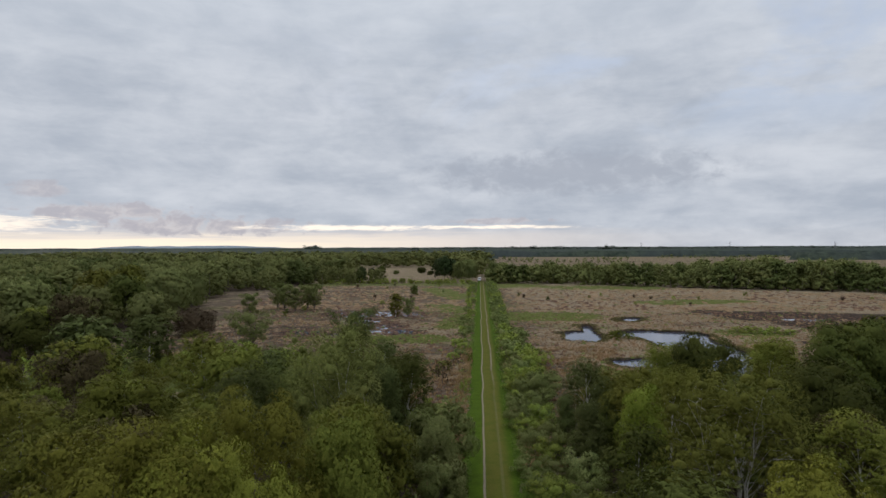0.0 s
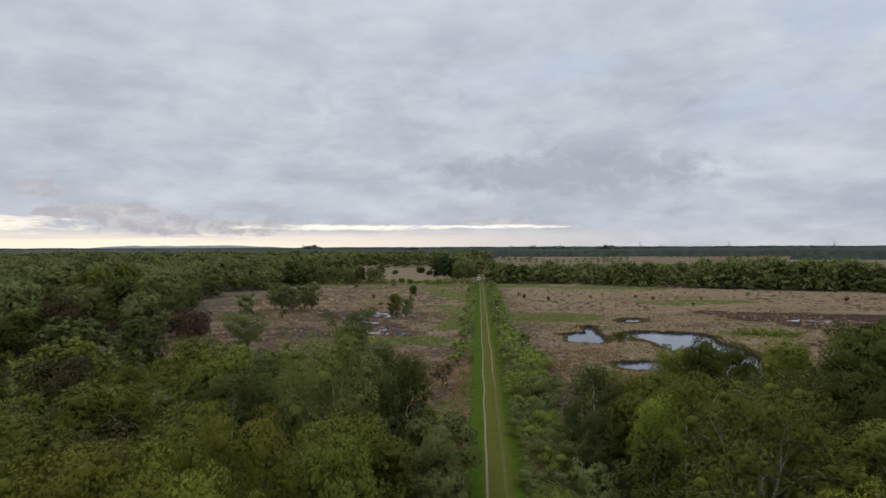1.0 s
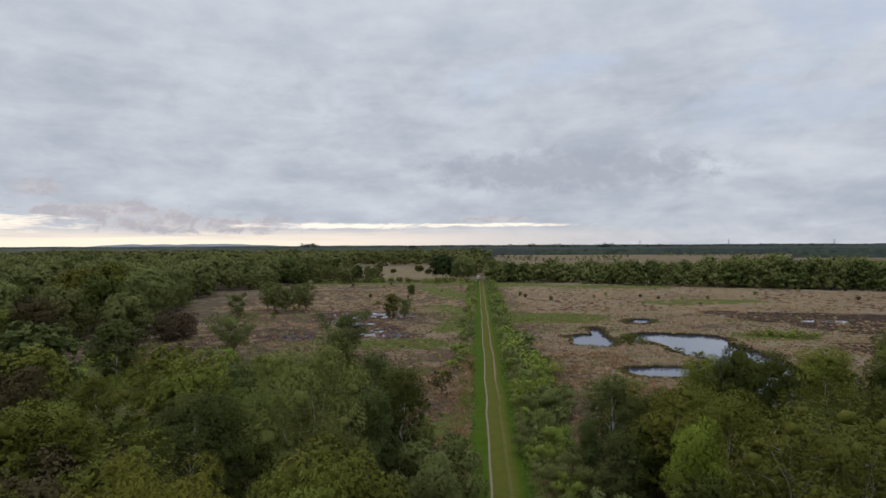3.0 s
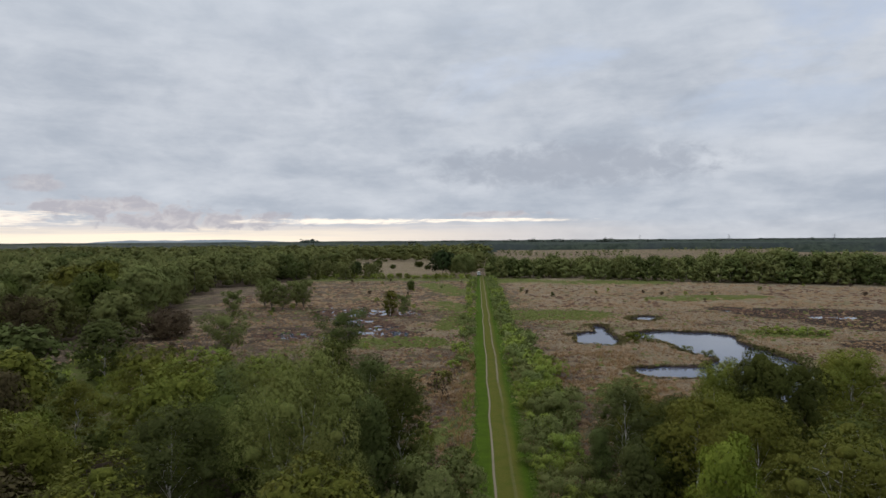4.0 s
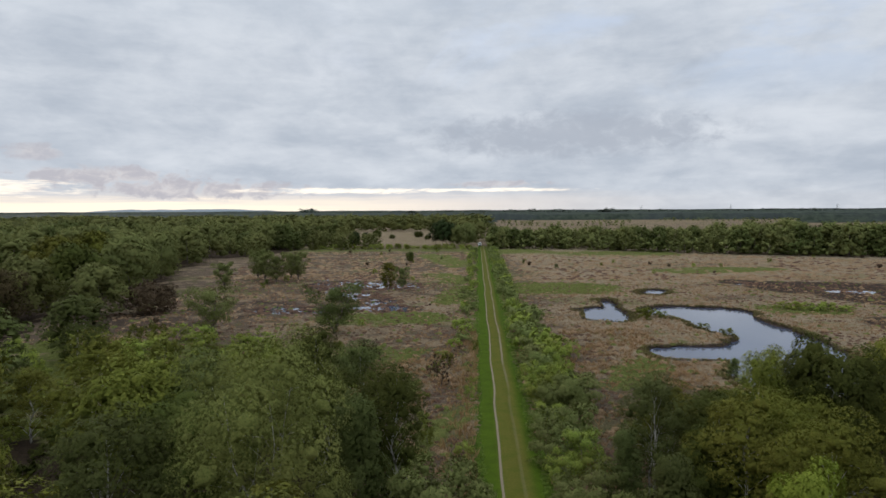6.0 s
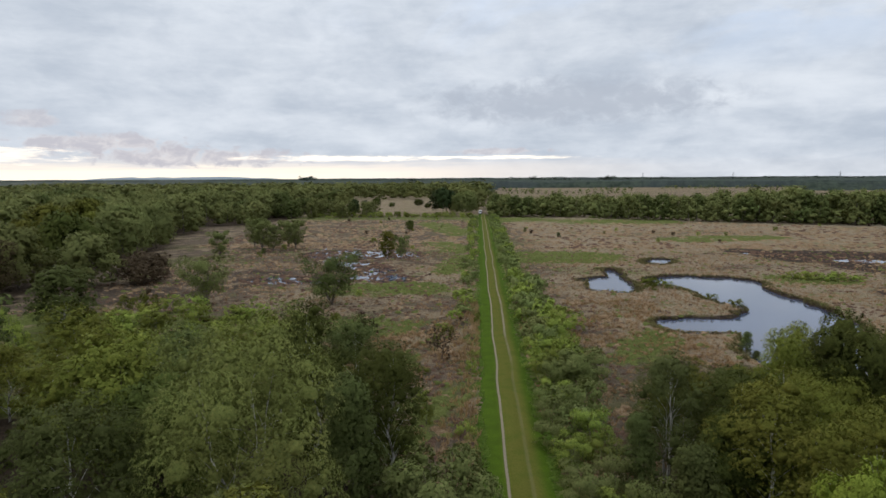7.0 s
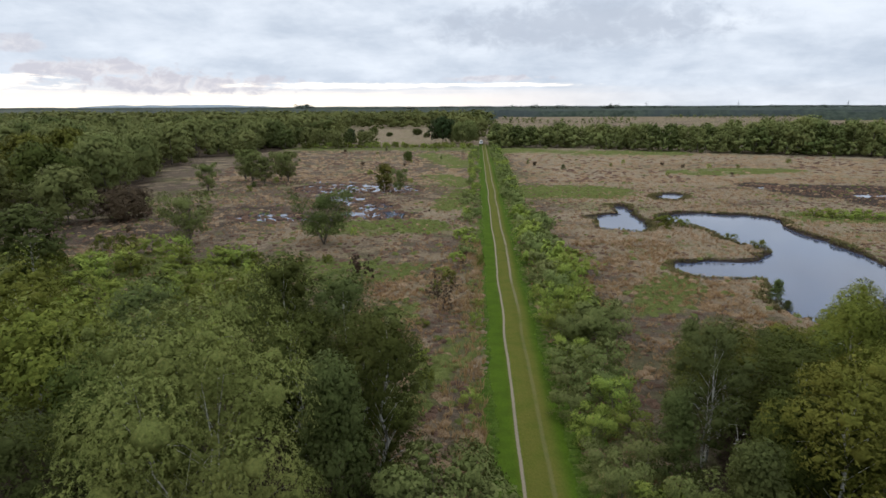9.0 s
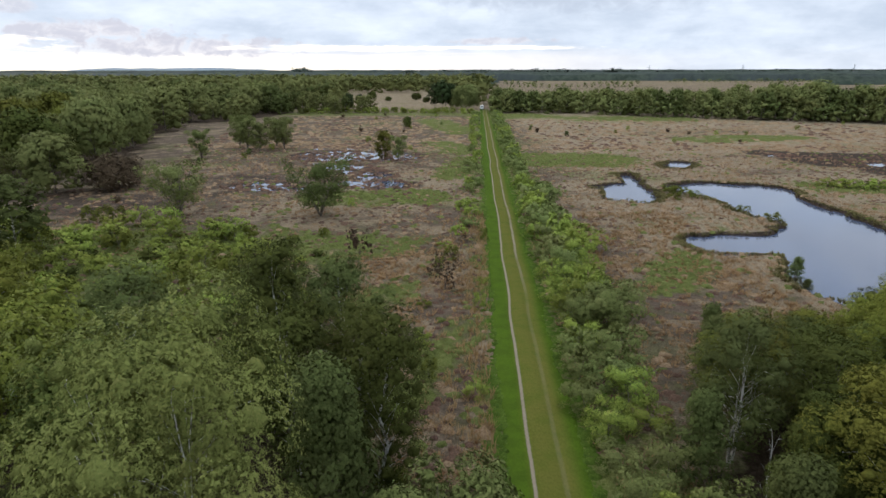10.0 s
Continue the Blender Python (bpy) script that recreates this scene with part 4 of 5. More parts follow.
plant("cone", 29.3, 95.4, 1.4, 0.7, 50, label="small dark sapling at the edge of the pond")
# lone bushes on the western heath
plant("vase0", -27.3, 123.7, 8.6, 5.0, 30, label="lone many-stemmed willow bush on the heath")
plant("vase1", -48.4, 122.7, 8.0, 4.6, 100, label="pale green many-stemmed bush on the heath")
plant("brown", -69.7, 142, 5.4, 4.4, 0)
for x, y, h, r in ((-26.5, 42, 9.0, 3.8), (-47, 66, 9.4, 3.8), (-86, 121, 11.5, 4.6), (-37, 50, 8.4, 3.2), (27, 47, 8.2, 3.2)):
    plant("brown_tree", x, y, h, r, x * 23 % 360, "trees of the west wood" if x < 0 else "trees of the east wood")
plant("mid0", -78.2, 138, 10.6, 5.4, 60, label="dense rounded tree standing out from the wood's edge")
for x, y, h, r in ((-61.5, 195, 8.6, 3.8), (-66.5, 200, 9.0, 3.6), (-71, 206, 9.2, 3.4), (-57, 202, 8.8, 3.4), (-61, 208, 8.6, 3.6)):
    plant("upright", x, y, h, r, x * 41 % 360, "willow bushes in a clump")
plant("upright", -71.4, 182, 7.4, 3.2, 70)
plant("upright", -22.6, 179.5, 6.2, 2.1, 0, label="narrow grey-green bush on the heath")
plant("slim0", -27.0, 184, 7.2, 2.2, 50)
plant("round1", -30, 266, 4.2, 1.7, 0, label="small dark bush on the heath")
for x, y, r in ((-81.7, 496, 3.6), (-47.7, 485, 3.4), (-66, 470, 2.2), (-38, 452, 2.4)):
    plant("round1", x, y, r * 1.5, r, x * 13 % 360, "bushes in the far field", "rounded dark bush in the pale far field")
plant("twiggy", -17.6, 103.5, 3.4, 1.7, 45)
plant("twiggy", -7.0, 92.5, 3.6, 2.0, 0)
for x, y, h in ((-13, 388, 12.5), (-8.5, 393, 13), (-6, 400, 12), (6.5, 374, 12), (9.5, 366, 11.5), (-16.5, 396, 11)):
    plant("mid0", x, y, h, 0.36 * h, x * 29 % 360, "trees by the track")
for x, y in scatter(28, -96, -7, 346, 357, 3.4, lambda x, y: x < -6):
    plant(rnd.choice(("shrub0", "shrub2", "shrub3")), x, y, rnd.uniform(1.2, 3.2), rnd.uniform(1.6, 2.4), x * 17 % 360, "shrubs across the heath")
for x, y, h in ((-24, 393, 15.6), (-28.5, 396, 13), (-19.5, 398, 13.5), (-75, 378, 9), (-70, 384, 8)):
    plant("pine", x, y, h, 0.30 * h, x * 31 % 360, "conifers by the track")


fixed = [t[1:3] for t in WEST_TREES + EAST_TREES + EAST_EDGE + EAST_CLOSE]


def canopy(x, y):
    """Height of the near woods: tall close in, capped by two camera sight lines."""
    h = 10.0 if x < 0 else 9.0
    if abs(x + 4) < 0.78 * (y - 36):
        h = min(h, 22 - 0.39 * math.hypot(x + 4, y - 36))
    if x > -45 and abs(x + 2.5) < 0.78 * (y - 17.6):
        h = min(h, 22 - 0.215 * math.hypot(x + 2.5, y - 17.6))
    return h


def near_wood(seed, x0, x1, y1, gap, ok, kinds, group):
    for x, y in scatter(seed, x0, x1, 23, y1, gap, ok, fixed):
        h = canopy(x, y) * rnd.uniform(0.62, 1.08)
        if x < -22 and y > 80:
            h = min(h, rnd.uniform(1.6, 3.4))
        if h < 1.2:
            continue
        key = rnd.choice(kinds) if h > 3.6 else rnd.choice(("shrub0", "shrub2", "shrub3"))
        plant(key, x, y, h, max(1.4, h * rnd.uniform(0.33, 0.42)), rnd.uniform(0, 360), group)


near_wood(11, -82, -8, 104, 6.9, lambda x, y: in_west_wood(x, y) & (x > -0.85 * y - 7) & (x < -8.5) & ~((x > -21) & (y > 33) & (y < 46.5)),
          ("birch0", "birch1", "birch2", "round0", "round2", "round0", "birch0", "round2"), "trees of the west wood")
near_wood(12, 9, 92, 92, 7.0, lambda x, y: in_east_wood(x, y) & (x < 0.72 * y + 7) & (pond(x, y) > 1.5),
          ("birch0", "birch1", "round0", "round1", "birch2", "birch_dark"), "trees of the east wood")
low_rows, hedge_rows = [], []
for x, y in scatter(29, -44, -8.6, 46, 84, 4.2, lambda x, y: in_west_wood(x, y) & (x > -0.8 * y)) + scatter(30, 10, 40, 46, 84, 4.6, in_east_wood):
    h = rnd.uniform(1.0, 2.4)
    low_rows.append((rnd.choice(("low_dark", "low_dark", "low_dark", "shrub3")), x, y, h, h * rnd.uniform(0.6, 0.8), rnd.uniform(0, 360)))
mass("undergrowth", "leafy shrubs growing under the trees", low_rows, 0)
# edge of the western wood
for x, y in scatter(13, -150, -58, 104, 215, 9.6, lambda x, y: in_west_wood(x, y) & (x > wood_edge(y) - 34) & ((x < -74) | (y > 124)), [(-78.5, 139), (-79.5, 147)]):
    h = rnd.uniform(8.5, 15)
    plant(rnd.choice(("mid0", "mid1", "mid2")), x, y, h, h * rnd.uniform(0.38, 0.50), rnd.uniform(0, 360), "trees of the west wood")

def belt_front(x):
    return np.interp(x, [4, 45, 95, 140, 175, 260, 400], [354, 349, 320, 300, 284, 262, 240])


# shrubs along the track and in the young growth
for x, y in scatter(14, 2.6, 8.6, 44, 350, 1.95, lambda x, y: (x < np.interp(y, [44, 58, 66, 90, 120, 160, 350], [8.6, 8.0, 6.4, 7.8, 8.6, 6.5, 6.5])) & (x > np.where(y > 78, 3.5, 2.6))
                    & (np.abs(x - 7) + np.abs(y - 84.5) > 3)):
    h = rnd.uniform(1.4, 3.1) * (1.0 if y < 150 else 0.8) * min(1.0, 0.3 * (x - 0.4))
    row = (rnd.choice(("shrub0", "shrub1", "shrub1", "shrub1")), x, y, h, rnd.uniform(1.0, 1.3) + 0.28 * h, rnd.uniform(0, 360))
    if y < 112:
        plant(*row, "shrubs along the track")
    elif rnd.random() < 0.72:
        hedge_rows.append(row)
for x, y in scatter(15, -6.4, -3.4, 112, 350, 2.9, lambda x, y: x < -3.3):
    h = rnd.uniform(1.0, 2.2)
    hedge_rows.append((rnd.choice(("shrub0", "shrub1")), x, y, h, rnd.uniform(1.0, 1.6), rnd.uniform(0, 360)))
for x, y in scatter(34, -7.5, 8.5, -40, 46, 2.6, lambda x, y: (np.abs(x) > 3.4)):
    h = rnd.uniform(1.2, 2.4)
    hedge_rows.append((rnd.choice(("shrub0", "shrub1", "shrub2")), x, y, h, rnd.uniform(1.2, 1.7), rnd.uniform(0, 360)))
mass("track_hedge", "long hedges of young willow and birch along the track", hedge_rows, 3)
for x, y, h in ((30.6, 141.5, 1.5), (29.6, 143.5, 1.2), (32.6, 139.2, 1.3), (38.4, 122.6, 1.2), (36.5, 128.4, 0.9), (29.0, 138.0, 1.1)):
    plant("shrub3", x, y, h, 0.9 + 0.4 * h, x * 71 % 360, "shrubs by the ponds", "low dark shrub on the pond's bank")
for x, y, h in ((61.5, 152, 1.5), (64, 150, 1.8), (67, 149.4, 1.5), (70, 151, 1.6), (72.5, 149, 1.2)):
    plant("shrub0", x, y, h, 1.9, x * 53 % 360, "shrubs on the eastern heath", "low green shrub among dry grass")
plant("sallow", 7.2, 84.5, 3.9, 3.0, 0, "shrubs along the track", "rounded grey-green sallow bush")
plant("shrub2", 8.8, 107.5, 2.9, 2.9, 0, "shrubs along the track")
for x, y in scatter(18, 14, 160, 185, 300, 7, lambda x, y: (x < 0.7 * y) & (y < belt_front(x) - 6) & (bog(x, y) > 4)) + \
        scatter(19, -70, -10, 130, 330, 9, lambda x, y: bog(x, y) > 3):
    if rnd.random() < 1.5 * float(N4(np.array(x), np.array(y * 1.3))) - 0.45:
        h = rnd.uniform(0.5, 1.7)
        plant(rnd.choice(("shrub3", "cone", "shrub0", "twiggy")), x, y, h, h * rnd.uniform(0.4, 0.7), rnd.uniform(0, 360), "seedling trees on the heath",
              "self-sown seedling tree on the open heath")
for x, y in scatter(17, -9, -2.9, 52, 114, 2.6, lambda x, y: x < -2.8):
    if rnd.random() < 0.6:
        h = rnd.uniform(0.5, 1.7)
        plant(rnd.choice(("shrub3", "shrub0", "twiggy")), x, y, h, rnd.uniform(0.6, 1.2), rnd.uniform(0, 360), "scrub on the heath")
for x, y in scatter(37, -8.6, -3.6, 46, 63, 1.9, lambda x, y: np.abs(x + 5) + np.abs(y - 54) > 3.4):
    h = rnd.uniform(0.8, 2.1)
    plant(rnd.choice(("low_dark", "shrub3", "low_dark", "shrub0")), x, y, h, 0.5 + h * rnd.uniform(0.3, 0.5), rnd.uniform(0, 360), "scrub on the heath")
for x, y in scatter(16, -74, -10, 74, 118, 3.4, lambda x, y: ~in_west_wood(x, y) & (x < np.interp(y, [76, 92, 118], [-14, -22, -40]))):
    h = rnd.uniform(1.0, 3.2)
    key = rnd.choice(("shrub0", "shrub2", "shrub3", "shrub0"))
    plant(key, x, y, h, 0.6 + h * rnd.uniform(0.5, 0.7), rnd.uniform(0, 360), "scrub on the heath")

thicket = []
for x, y in scatter(36, -62, -13, 70, 112, 2.9, lambda x, y: (x < np.interp(y, [70, 92, 112], [-13, -16, -24]))):
    h = rnd.uniform(0.5, 1.7)
    thicket.append((rnd.choice(("low_dark", "shrub0", "shrub3", "shrub2")), x, y, h, rnd.uniform(0.7, 1.4), rnd.uniform(0, 360)))
mass("scrub_thicket", "low tangled scrub of young birch and bramble", thicket, 3)


# ---------------------------------------------------------------- woods farther off
def far_tree(seed, h, r, leaves, spray, shape="dome", limbs=26, clump=0.27, heart=0.55):
    rng = np.random.RandomState(seed)
    _, _, v, f, nv = grow(rng, h=h, r=r, shape=shape, limbs=limbs, leaves=leaves, spray=spray, droop=0.1, clump=r * clump, low=0.06, twig=1, lumpy=0.2, heart=heart)
    return v, f, nv


def wood(name, label, seed, spots, pattern, hmin, hmax, wide=1.0, rise=lambda x: 1.0):
    rng = np.random.RandomState(seed)
    p = np.array(spots)
    n = len(p)
    h = rng.uniform(hmin, hmax, n) * (1 + 0.18 * (N4(p[:, 0], p[:, 1]) - 0.5)) * rise(p[:, 0])
    m = np.stack([p[:, 0], p[:, 1], np.zeros(n), rng.uniform(0, 6.28, n), h / 12 * wide * rng.uniform(0.8, 1.25, n), h / 12], 1)
    vs, fs, ns, tone, base = [], [], [], [], 0
    kind = rng.randint(0, len(pattern), n)
    for i, (v, f, nv) in enumerate(pattern):
        mm = m[kind == i]
        if len(mm):
            a, b, c = rows_of(v, f, mm, nv)
            vs.append(a)
            ns.append(c)
            fs.append(b + base)
            tone.append(np.full(len(b), i % 4, dtype=np.int32))
            base += len(a)
    me = mesh_from(name, np.vstack(vs), np.vstack(fs), LEAF_FAR if wide < 2 else LEAF_HAZED, True, np.vstack(ns))
    for other in (LEAF_GREY, LEAF_FAR, LEAF_FAR) if wide < 2 else (LEAF_HAZED,) * 3:
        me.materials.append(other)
    me.polygons.foreach_set("material_index", np.concatenate(tone))
    tagged(new(name, me), label, "woodland", kind="stuff")
    if wide <= 1.0:
        sv, sf = tubes([(np.array([[0, 0, -0.2], [0.15, 0.1, 5], [0, 0.1, 10]]), [0.22, 0.16, 0.05])], 4)
        m[:, 4] = h / 12
        a, b, _ = rows_of(sv, sf, m)
        tagged(new(name + "_stems", mesh_from(name + "_stems", a, b, BARK_GREY, True)), "grey-brown stems of the wood's trees", "trunks", kind="stuff")


MID = [far_tree(200 + i, 12, 5.6, 1450, 0.62, heart=0.72) for i in range(5)]
BELT = [far_tree(230 + i, 12, 4.6, 1250, 0.57, heart=0.78) for i in range(4)]
FAR = [far_tree(210 + i, 12, 5.6, 120, 1.7, "dome", 5, 0.43, 0.7) for i in range(4)]
DIM = [far_tree(220 + i, 12, 5.0, 60, 2.4, "round", 4, 0.47, 0.7) for i in range(4)]
west = scatter(21, -330, -90, 150, 420, 10.4, lambda x, y: in_west_wood(x, y) & (x > -0.86 * y - 30)
               & ((x < wood_edge(y) - 34) | (y > 215)))
south = scatter(33, -72, 72, -40, 24, 7.6, lambda x, y: (x < -8.5) | (x > 10), fixed)
wood("woodland_south", "close mixed wood beside the track", 15, south, MID, 6.5, 9.5, wide=0.62)
wood("woodland_west", "dense mixed broadleaf woodland in fresh leaf", 1, west, MID, 8.5, 15.5)


belt = scatter(22, 5, 330, 235, 410, 6.5, lambda x, y: (y > belt_front(x)) & (y < belt_front(x) + 46) & (x < 0.86 * y + 20))
wood("woodland_belt", "belt of tall broadleaf trees beyond the heath", 2, belt, BELT, 10.0, 12.8, rise=lambda x: np.interp(x, [5, 60, 112, 128, 175, 200, 300], [0.95, 1.0, 1.02, 1.24, 1.24, 1.05, 1.0]))
front = scatter(27, 5, 330, 235, 410, 4.6, lambda x, y: (y > belt_front(x) - 3) & (y < belt_front(x) + 10) & (x < 0.86 * y + 20))
wood("woodland_fringe", "low young growth along the foot of the tree belt", 8, front, FAR, 4.5, 8)
row = scatter(23, -120, -38, 340, 384, 8.0, lambda x, y: (y > 345) & ((x < -74) | (np.abs(x + 66) < 4)))
wood("woodland_row", "loose row of trees across the heath", 3, row, MID, 7, 11)
back = scatter(24, -620, 5, 420, 900, 13, lambda x, y: (x > -0.86 * y - 20)
               & ~((x > -0.165 * y - 25) & (x < -0.04 * y - 6) & (y < 625)) & ~((np.abs(x) < 3)))
wood("woodland_back", "broad stretch of woodland reaching back from the heath", 4, back, FAR, 11, 15, wide=1.3)


def canopy_sheet(name, label, x0, x1, y0, y1, dx, dy, low, high, grows):
    """The closed top of a far wood: a bumpy sheet of crowns that comes down to the ground at its edges."""
    xs, ys = np.arange(x0, x1, dx), np.arange(y0, y1, dy)
    X, Y = np.meshgrid(xs, ys)
    rng = np.random.RandomState(int(y0))
    x = X + rng.uniform(-0.4, 0.4, X.shape) * dx
    y = Y + rng.uniform(-0.4, 0.4, X.shape) * dy
    inside = grows(X, Y) & (np.abs(X + 0.06 * Y) < 0.80 * Y + 40)
    top = low + (high - low) * (0.30 * rng.rand(*X.shape) + 0.70 * N4(X / 4, Y / 6))
    z = np.where(inside, top, -1.0)
    w = len(xs)
    k = (np.arange(len(ys) - 1)[:, None] * w + np.arange(w - 1)[None])
    any_in = inside[:-1, :-1] | inside[1:, :-1] | inside[:-1, 1:] | inside[1:, 1:]
    k = k[any_in].ravel()
    me = mesh_from(name, np.stack([x.ravel(), y.ravel(), z.ravel()], 1), np.stack([k, k + 1, k + 1 + w, k + w], 1), CANOPY)
    tagged(new(name, me), label, "woodland", kind="stuff")


canopy_sheet("woodland_distant", "distant woodland out to the horizon", -1980, 1950, 880, 2300, 11, 15, 9, 17,
             lambda x, y: (y > 900) & (y < 2285) & ((x < 0.02 * y) | (y > 1270 + 60 * N4(x / 5, y * 0)) | ((y > 960) & (y < 1010) & (x > 0.50 * y))))
canopy_sheet("woodland_horizon", "wooded horizon", -3350, 3350, 2300, 4250, 30, 45, 14, 24, lambda x, y: y > 2330)
lines = []
for yy, skip in ((820, 0.62), (1010, 0.55), (1140, 0.60)):
    lines += [(xx, yy + 25 * (N4(xx, yy) - 0.5)) for xx in np.arange(40, 0.72 * yy, 9.0) if N4(np.array(xx * 0.5), np.array(yy * 1.0)) > skip]
wood("woodland_hedgerows", "lines of trees between the far fields", 10, lines, FAR, 3.5, 6.5, wide=1.2)
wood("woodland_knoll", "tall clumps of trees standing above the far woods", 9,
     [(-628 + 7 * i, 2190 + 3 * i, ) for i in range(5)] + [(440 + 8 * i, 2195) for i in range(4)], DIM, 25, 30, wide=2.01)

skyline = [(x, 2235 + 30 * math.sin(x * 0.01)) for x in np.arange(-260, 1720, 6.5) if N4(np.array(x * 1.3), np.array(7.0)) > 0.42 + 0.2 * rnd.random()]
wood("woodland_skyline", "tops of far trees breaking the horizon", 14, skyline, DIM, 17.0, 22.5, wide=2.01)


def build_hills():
    """A low ridge beyond the western woods, blue haze put into its colour."""
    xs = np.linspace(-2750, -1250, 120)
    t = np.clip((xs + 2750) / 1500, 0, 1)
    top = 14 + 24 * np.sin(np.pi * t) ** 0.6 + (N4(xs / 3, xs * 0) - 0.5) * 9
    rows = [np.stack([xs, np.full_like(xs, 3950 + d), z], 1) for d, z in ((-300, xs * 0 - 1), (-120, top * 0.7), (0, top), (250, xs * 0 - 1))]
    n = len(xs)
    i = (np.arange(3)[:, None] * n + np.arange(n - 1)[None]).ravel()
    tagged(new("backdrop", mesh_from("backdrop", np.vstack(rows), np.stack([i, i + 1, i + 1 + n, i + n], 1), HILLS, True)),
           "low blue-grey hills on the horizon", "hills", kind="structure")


build_hills()


# ---------------------------------------------------------------- grass, heather and sedge
def tufts(name, label, seed, spots, material, tall, spread, blades, width):
    """Tufts of bent blades, three-cornered, in one mesh."""
    rng = np.random.RandomState(seed)
    p = np.asarray(spots)
    n = len(p)
    base = np.stack([p[:, 0], p[:, 1], height(p[:, 0], p[:, 1]) - 0.04], 1)
    size = rng.uniform(0.55, 1.35, n)
    idx = np.repeat(np.arange(n), blades)
    az = rng.uniform(0, 2 * np.pi, len(idx))
    out = np.stack([np.cos(az), np.sin(az), np.zeros_like(az)], 1)
    side = np.stack([-np.sin(az), np.cos(az), np.zeros_like(az)], 1)
    s = size[idx][:, None]
    root = base[idx] + out * s * spread * 0.25 * rng.uniform(0, 1, (len(idx), 1))
    tip = root + out * s * spread * rng.uniform(0.2, 1.0, (len(idx), 1)) + np.array([0, 0, 1.0]) * s * tall * rng.uniform(0.5, 1.1, (len(idx), 1))
    v = np.stack([root - side * width * s, root + side * width * s, tip], 1).reshape(-1, 3)
    me = mesh_from(name, v, np.arange(len(v)).reshape(-1, 3), material)
    tagged(new(name, me), label, "grass", kind="stuff")


def places(seed, n, x0, x1, y0, y1, chance):
    """n random places, thinned by the chance given by chance(x, y); denser near the track's near end."""
    rng = np.random.RandomState(seed)
    x = rng.uniform(x0, x1, n)
    y = y0 + (y1 - y0) * rng.uniform(0, 1, n) ** 1.35
    dry_land = (pond(x, y) > 0.25) & (np.abs(x) > 3.0)
    ok = dry_land & (rng.uniform(0, 1, n) < chance(x, y)) & ~in_west_wood(x, y) & ~in_east_wood(x, y) & (np.abs(x + 0.06 * y) < 0.8 * y)
    return np.stack([x[ok], y[ok]], 1)


def heathery(x, y):
    return np.clip((0.6 * N3(x * 0.6, y * 1.5) + 0.4 * N2(x, y) - 0.30 - 0.25 * straw(x, y)) * 5, 0, 1)


def hummocks(name, label, seed, spots, material, wide, tall):
    """Low uneven cushions of growth in one mesh, each with its own tilt and size."""
    rng = np.random.RandomState(seed)
    p = np.asarray(spots)
    n, k = len(p), 6
    base = np.stack([p[:, 0], p[:, 1], height(p[:, 0], p[:, 1]) - 0.05], 1)
    size = rng.uniform(0.45, 1.4, (n, 1))
    ang = (np.arange(k) / k * 2 * np.pi)[None] + rng.uniform(0, 6.28, (n, 1))
    rings = []
    for share, z in ((1.0, 0.0), (0.62, 0.75)):
        r = wide * size * share * rng.uniform(0.55, 1.45, (n, k))
        up = tall * size * z * rng.uniform(0.6, 1.3, (n, k))
        rings.append(np.stack([base[:, :1] + np.cos(ang) * r, base[:, 1:2] + np.sin(ang) * r, base[:, 2:] + up], -1))
    top = base + np.concatenate([rng.normal(0, wide * 0.2, (n, 2)), tall * size], 1)
    v = np.concatenate([rings[0], rings[1], top[:, None]], 1)
    f = []
    for a in range(k):
        b = (a + 1) % k
        f += [(a, b, k + b), (a, k + b, k + a), (k + a, k + b, 2 * k)]
    f = (np.array(f)[None] + (np.arange(n) * (2 * k + 1))[:, None, None]).reshape(-1, 3)
    tagged(new(name, mesh_from(name, v.reshape(-1, 3), f, material)), label, "grass", kind="stuff")


def drier(x, y):
    return (1 - heathery(x, y) * 0.85) * (1 - 0.75 * cover_green(x, y)) * (1 - 0.7 * cover_bare(x, y))


hummocks("dry_grass_tussocks", "tussocks of dry straw-coloured moor grass", 1, places(31, 22000, -78, 112, 60, 215, drier), DRY_MAT, 0.42, 0.22)
hummocks("heather_clumps", "low clumps of brown heather", 2,
         places(32, 15500, -78, 112, 60, 205, lambda x, y: np.maximum(heathery(x, y), cover_bare(x, y) * 0.4) * (1 - 0.5 * cover_green(x, y))),
         HEATH_MAT, 0.36, 0.20)
hummocks("green_tussocks", "green cushions of rush and bilberry", 3, places(33, 22000, -78, 105, 60, 205, lambda x, y: cover_green(x, y) * 0.95 + 0.08),
         RUSH_MAT, 0.46, 0.26)
hummocks("far_tussocks", "dry tussocks and heather on the far heath", 9,
         places(39, 5500, -90, 175, 205, 325, lambda x, y: np.clip(1.4 - 1.2 * N3(x, y * 0.6), 0, 1) * (y < belt_front(x) - 8) * (1 - cover_green(x, y))), DRY_MAT, 0.8, 0.32)
hummocks("far_heather", "dark heather clumps on the far heath", 10,
         places(40, 3500, -90, 175, 205, 325, lambda x, y: np.clip(1.6 * N3(x, y * 0.6) - 0.35, 0, 1) * (y < belt_front(x) - 8) * (1 - cover_green(x, y))), HEATH_MAT, 0.8, 0.3)
tufts("near_tussocks", "tussocks of dry grass close to the track", 7, places(37, 17000, -18, 26, 58, 128, drier), DRY, 0.34, 0.42, 13, 0.035)
tufts("dry_moor_grass", "standing blades of dry moor grass", 6, places(36, 34000, -70, 100, 60, 190, drier), DRY, 0.42, 0.45, 5, 0.04)


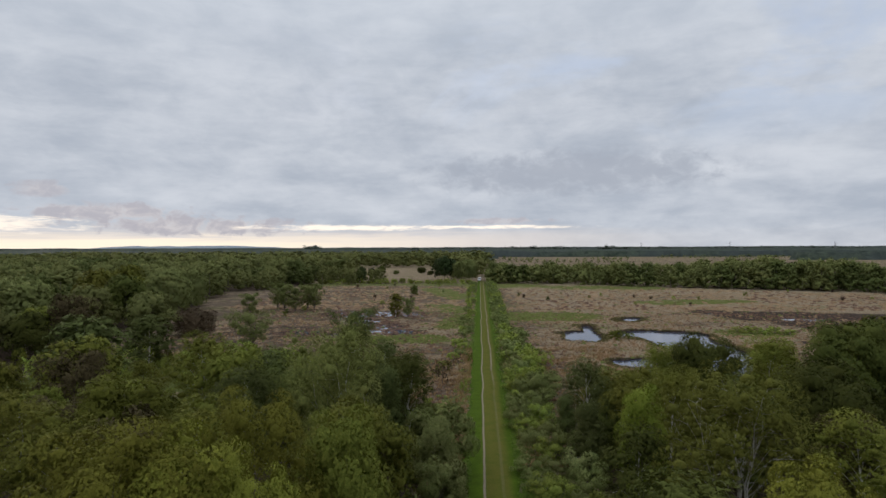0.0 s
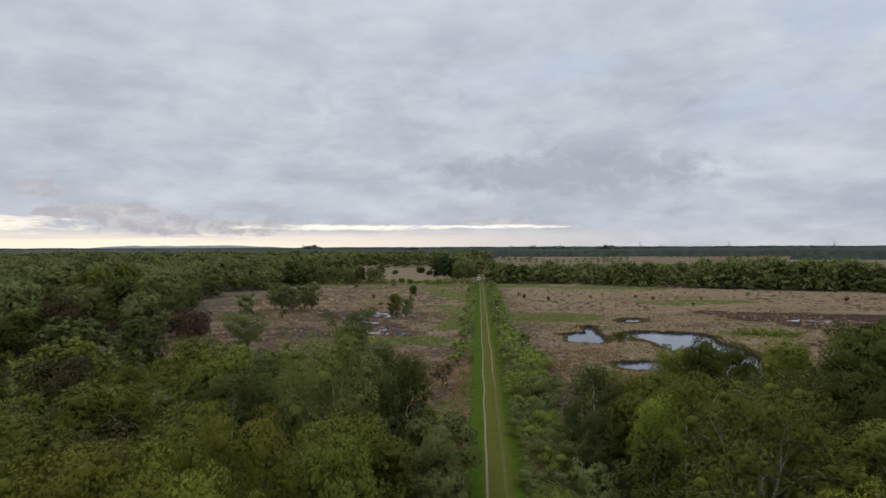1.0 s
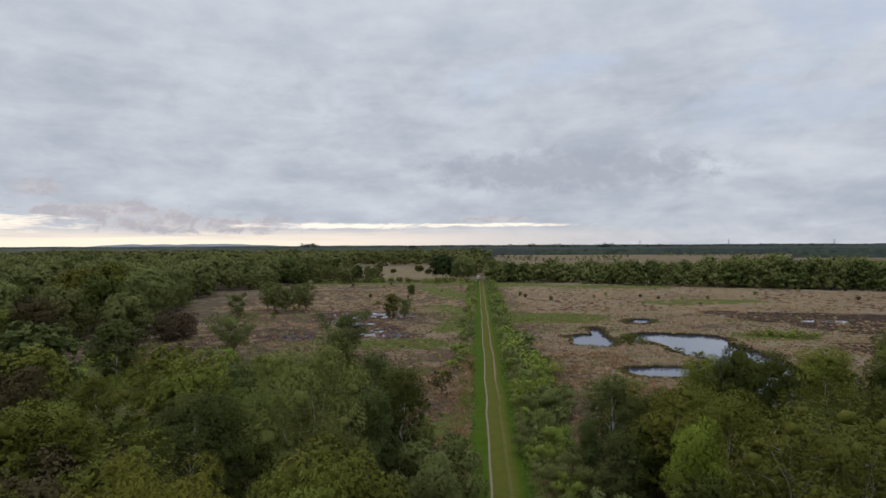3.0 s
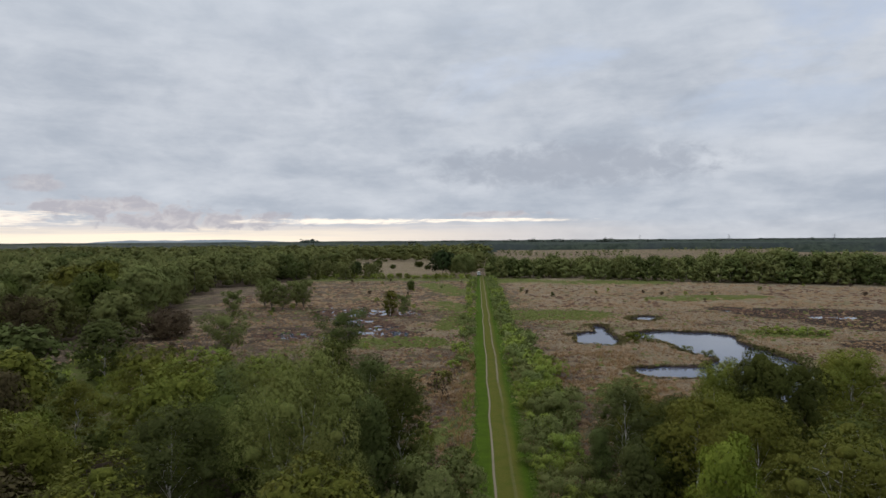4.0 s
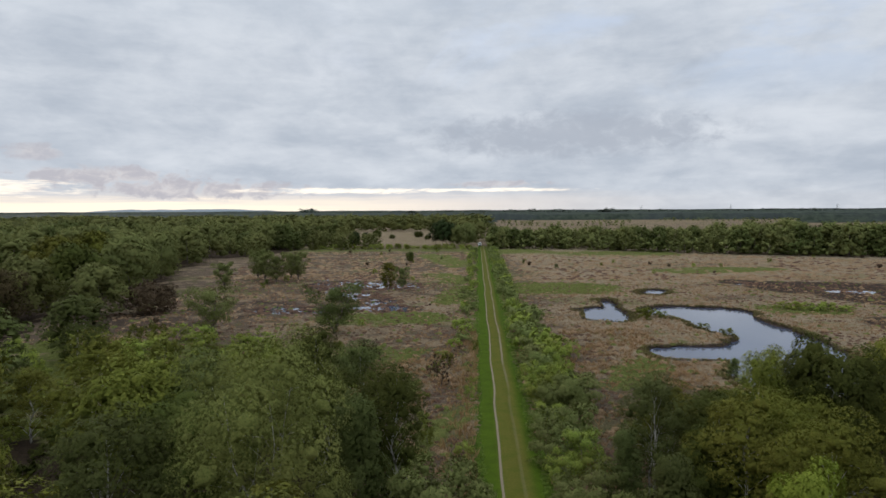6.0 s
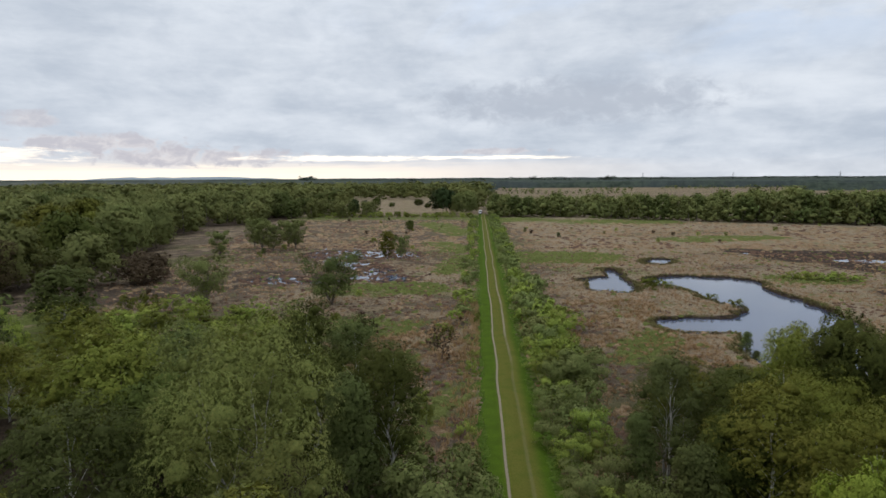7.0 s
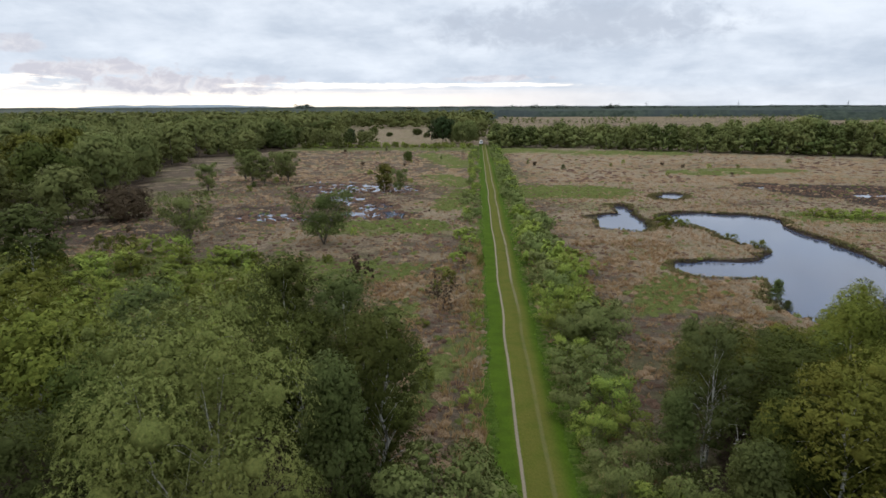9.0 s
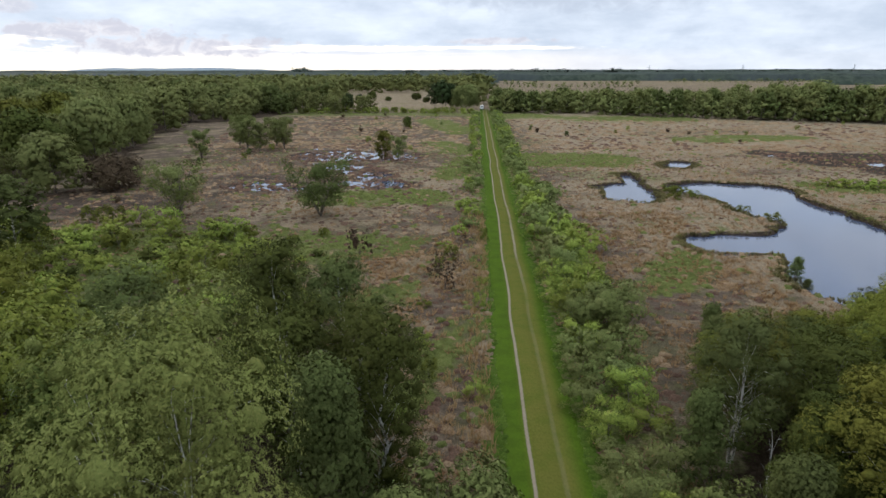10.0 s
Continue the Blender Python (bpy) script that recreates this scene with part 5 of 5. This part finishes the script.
def verge(seed, n):
    rng = np.random.RandomState(seed)
    side = rng.choice([-1, 1], n)
    x = side * (1.95 + np.abs(rng.normal(0, 0.6, n)) * np.where(side > 0, 1.9, 1.0)) - 0.15
    return np.stack([x, 50 + 240 * rng.uniform(0, 1, n) ** 1.5], 1)


hummocks("verge_grass", "lush uncut grass along the track's edges", 4, verge(34, 3800), VERGE_MAT, 0.36, 0.13)


def stalks(seed, n):
    rng = np.random.RandomState(seed)
    return np.stack([-2.7 - np.abs(rng.normal(0, 1.7, n)), 52 + 75 * rng.uniform(0, 1, n) ** 1.2], 1)


tufts("verge_stalks", "tall dry grass stalks beside the track", 8, stalks(38, 700), DRY, 0.75, 0.4, 7, 0.03)


def banks(seed, n):
    rng = np.random.RandomState(seed)
    x, y = rng.uniform(12, 58, n), rng.uniform(84, 190, n)
    d = pond(x, y)
    ok = (d > 0.0) & (d < 0.45 + 1.6 * np.clip((N3(x, y) - 0.35) * 2, 0, 1))
    return np.stack([x[ok], y[ok]], 1)


def wet(seed, n, x0, x1, y0, y1):
    rng = np.random.RandomState(seed)
    x, y = rng.uniform(x0, x1, n), rng.uniform(y0, y1, n)
    ok = (bog(x, y) < 1.0) & (N1(x * 0.7, y * 0.7) > 0.56)
    return np.stack([x[ok], y[ok]], 1)


hummocks("bog_tussocks", "dark grass tussocks standing in shallow water", 11, np.vstack([wet(41, 6500, -56, -14, 140, 206), wet(42, 2000, 66, 104, 168, 201)]),
         HEATH_MAT, 0.46, 0.26)
tufts("pond_sedge", "dark sedge and rush fringing the ponds", 5, banks(35, 70000), SEDGE, 0.36, 0.34, 6, 0.05)


# ---------------------------------------------------------------- small far things
def box(bm, x0, x1, y0, y1, z0, z1, bevel=0.0):
    made = bmesh.ops.create_cube(bm, size=1.0)["verts"]
    for v in made:
        v.co = Vector(((x0 + x1) / 2 + v.co.x * (x1 - x0), (y0 + y1) / 2 + v.co.y * (y1 - y0), (z0 + z1) / 2 + v.co.z * (z1 - z0)))
    if bevel:
        edges = list({e for v in made for e in v.link_edges})
        bmesh.ops.bevel(bm, geom=edges, offset=bevel, segments=2, affect="EDGES")


def bm_part(name, bm, material, parent, label=""):
    me = bpy.data.meshes.new(name)
    bm.to_mesh(me)
    bm.free()
    me.materials.append(material)
    return part(name, me, parent, label)


def build_van():
    white, glass, tyre, lamp = (plain_material("white_paint", (0.8, 0.8, 0.78), 0.35), plain_material("dark_glass", (0.02, 0.025, 0.03), 0.1),
                                plain_material("tyre_rubber", (0.03, 0.03, 0.03), 0.8), plain_material("headlight_lens", (0.6, 0.6, 0.6), 0.2))
    van = tagged(new("van"), "white van parked at the far end of the track", "van")
    van.location = (-1.4, 379.5, 0.0)
    bm = bmesh.new()
    box(bm, -0.95, 0.95, 0.9, 4.6, 0.35, 2.1, 0.14)
    box(bm, -0.93, 0.93, -0.2, 1.1, 0.35, 1.15, 0.12)
    bm_part("body", bm, white, van)
    bm = bmesh.new()
    box(bm, -0.78, 0.78, 0.84, 0.94, 1.2, 1.85, 0.03)
    bm_part("windscreen", bm, glass, van, "dark glass windscreen")
    bm = bmesh.new()
    box(bm, -0.9, 0.9, -0.28, -0.16, 0.38, 0.62, 0.04)
    bm_part("bumper", bm, tyre, van, "black bumper")
    for sx in (-1, 1):
        bm = bmesh.new()
        box(bm, sx * 0.72 - 0.14, sx * 0.72 + 0.14, -0.25, -0.18, 0.72, 0.9, 0.03)
        bm_part("headlight", bm, lamp, van)
        for wy in (0.5, 3.7):
            bm = bmesh.new()
            bmesh.ops.create_cone(bm, cap_ends=True, segments=20, radius1=0.34, radius2=0.34, depth=0.22,
                                  matrix=pose(sx * 0.85, wy, 0.34, 0, 90, 0))
            bm_part("wheel", bm, tyre, van)


build_van()


def build_pylon(x, y, h):
    steel = bpy.data.materials.get("galvanised_steel") or plain_material("galvanised_steel", (0.22, 0.23, 0.25), 0.6, 0.3)
    ob = tagged(new("pylon"), "grey steel lattice power pylon on the horizon", "pylon", "pylons")
    ob.location = (x, y, 0)
    legs = []
    for sx, sy in ((-1, -1), (1, -1), (1, 1), (-1, 1)):
        legs.append((np.array([[sx * 3.5, sy * 3.5, 0], [sx * 1.2, sy * 1.2, h * 0.6], [sx * 0.3, sy * 0.3, h]]), [0.22, 0.18, 0.12]))
    for i in range(6):
        z0, z1 = h * i / 7, h * (i + 1) / 7
        w0, w1 = np.interp([z0, z1], [0, h * 0.6, h], [3.5, 1.2, 0.3])
        legs.append((np.array([[-w0, -w0, z0], [w1, -w1, z1]]), [0.15, 0.15]))
        legs.append((np.array([[w0, -w0, z0], [-w1, -w1, z1]]), [0.15, 0.15]))
    v, f = tubes(legs, 4)
    part("tower", mesh_from("tower", v, f, steel), ob)
    for z, w in ((0.62, 6), (0.76, 8), (0.9, 5.5)):
        v, f = tubes([(np.array([[-w, 0, h * z], [0, 0, h * z + 0.9], [w, 0, h * z]]), [0.2, 0.3, 0.2])], 4)
        part("cross_arm", mesh_from("cross_arm", v, f, steel), ob)


for px, py in ((900, 2250), (1210, 2150), (1395, 2080), (620, 2380)):
    build_pylon(px, py, 38)
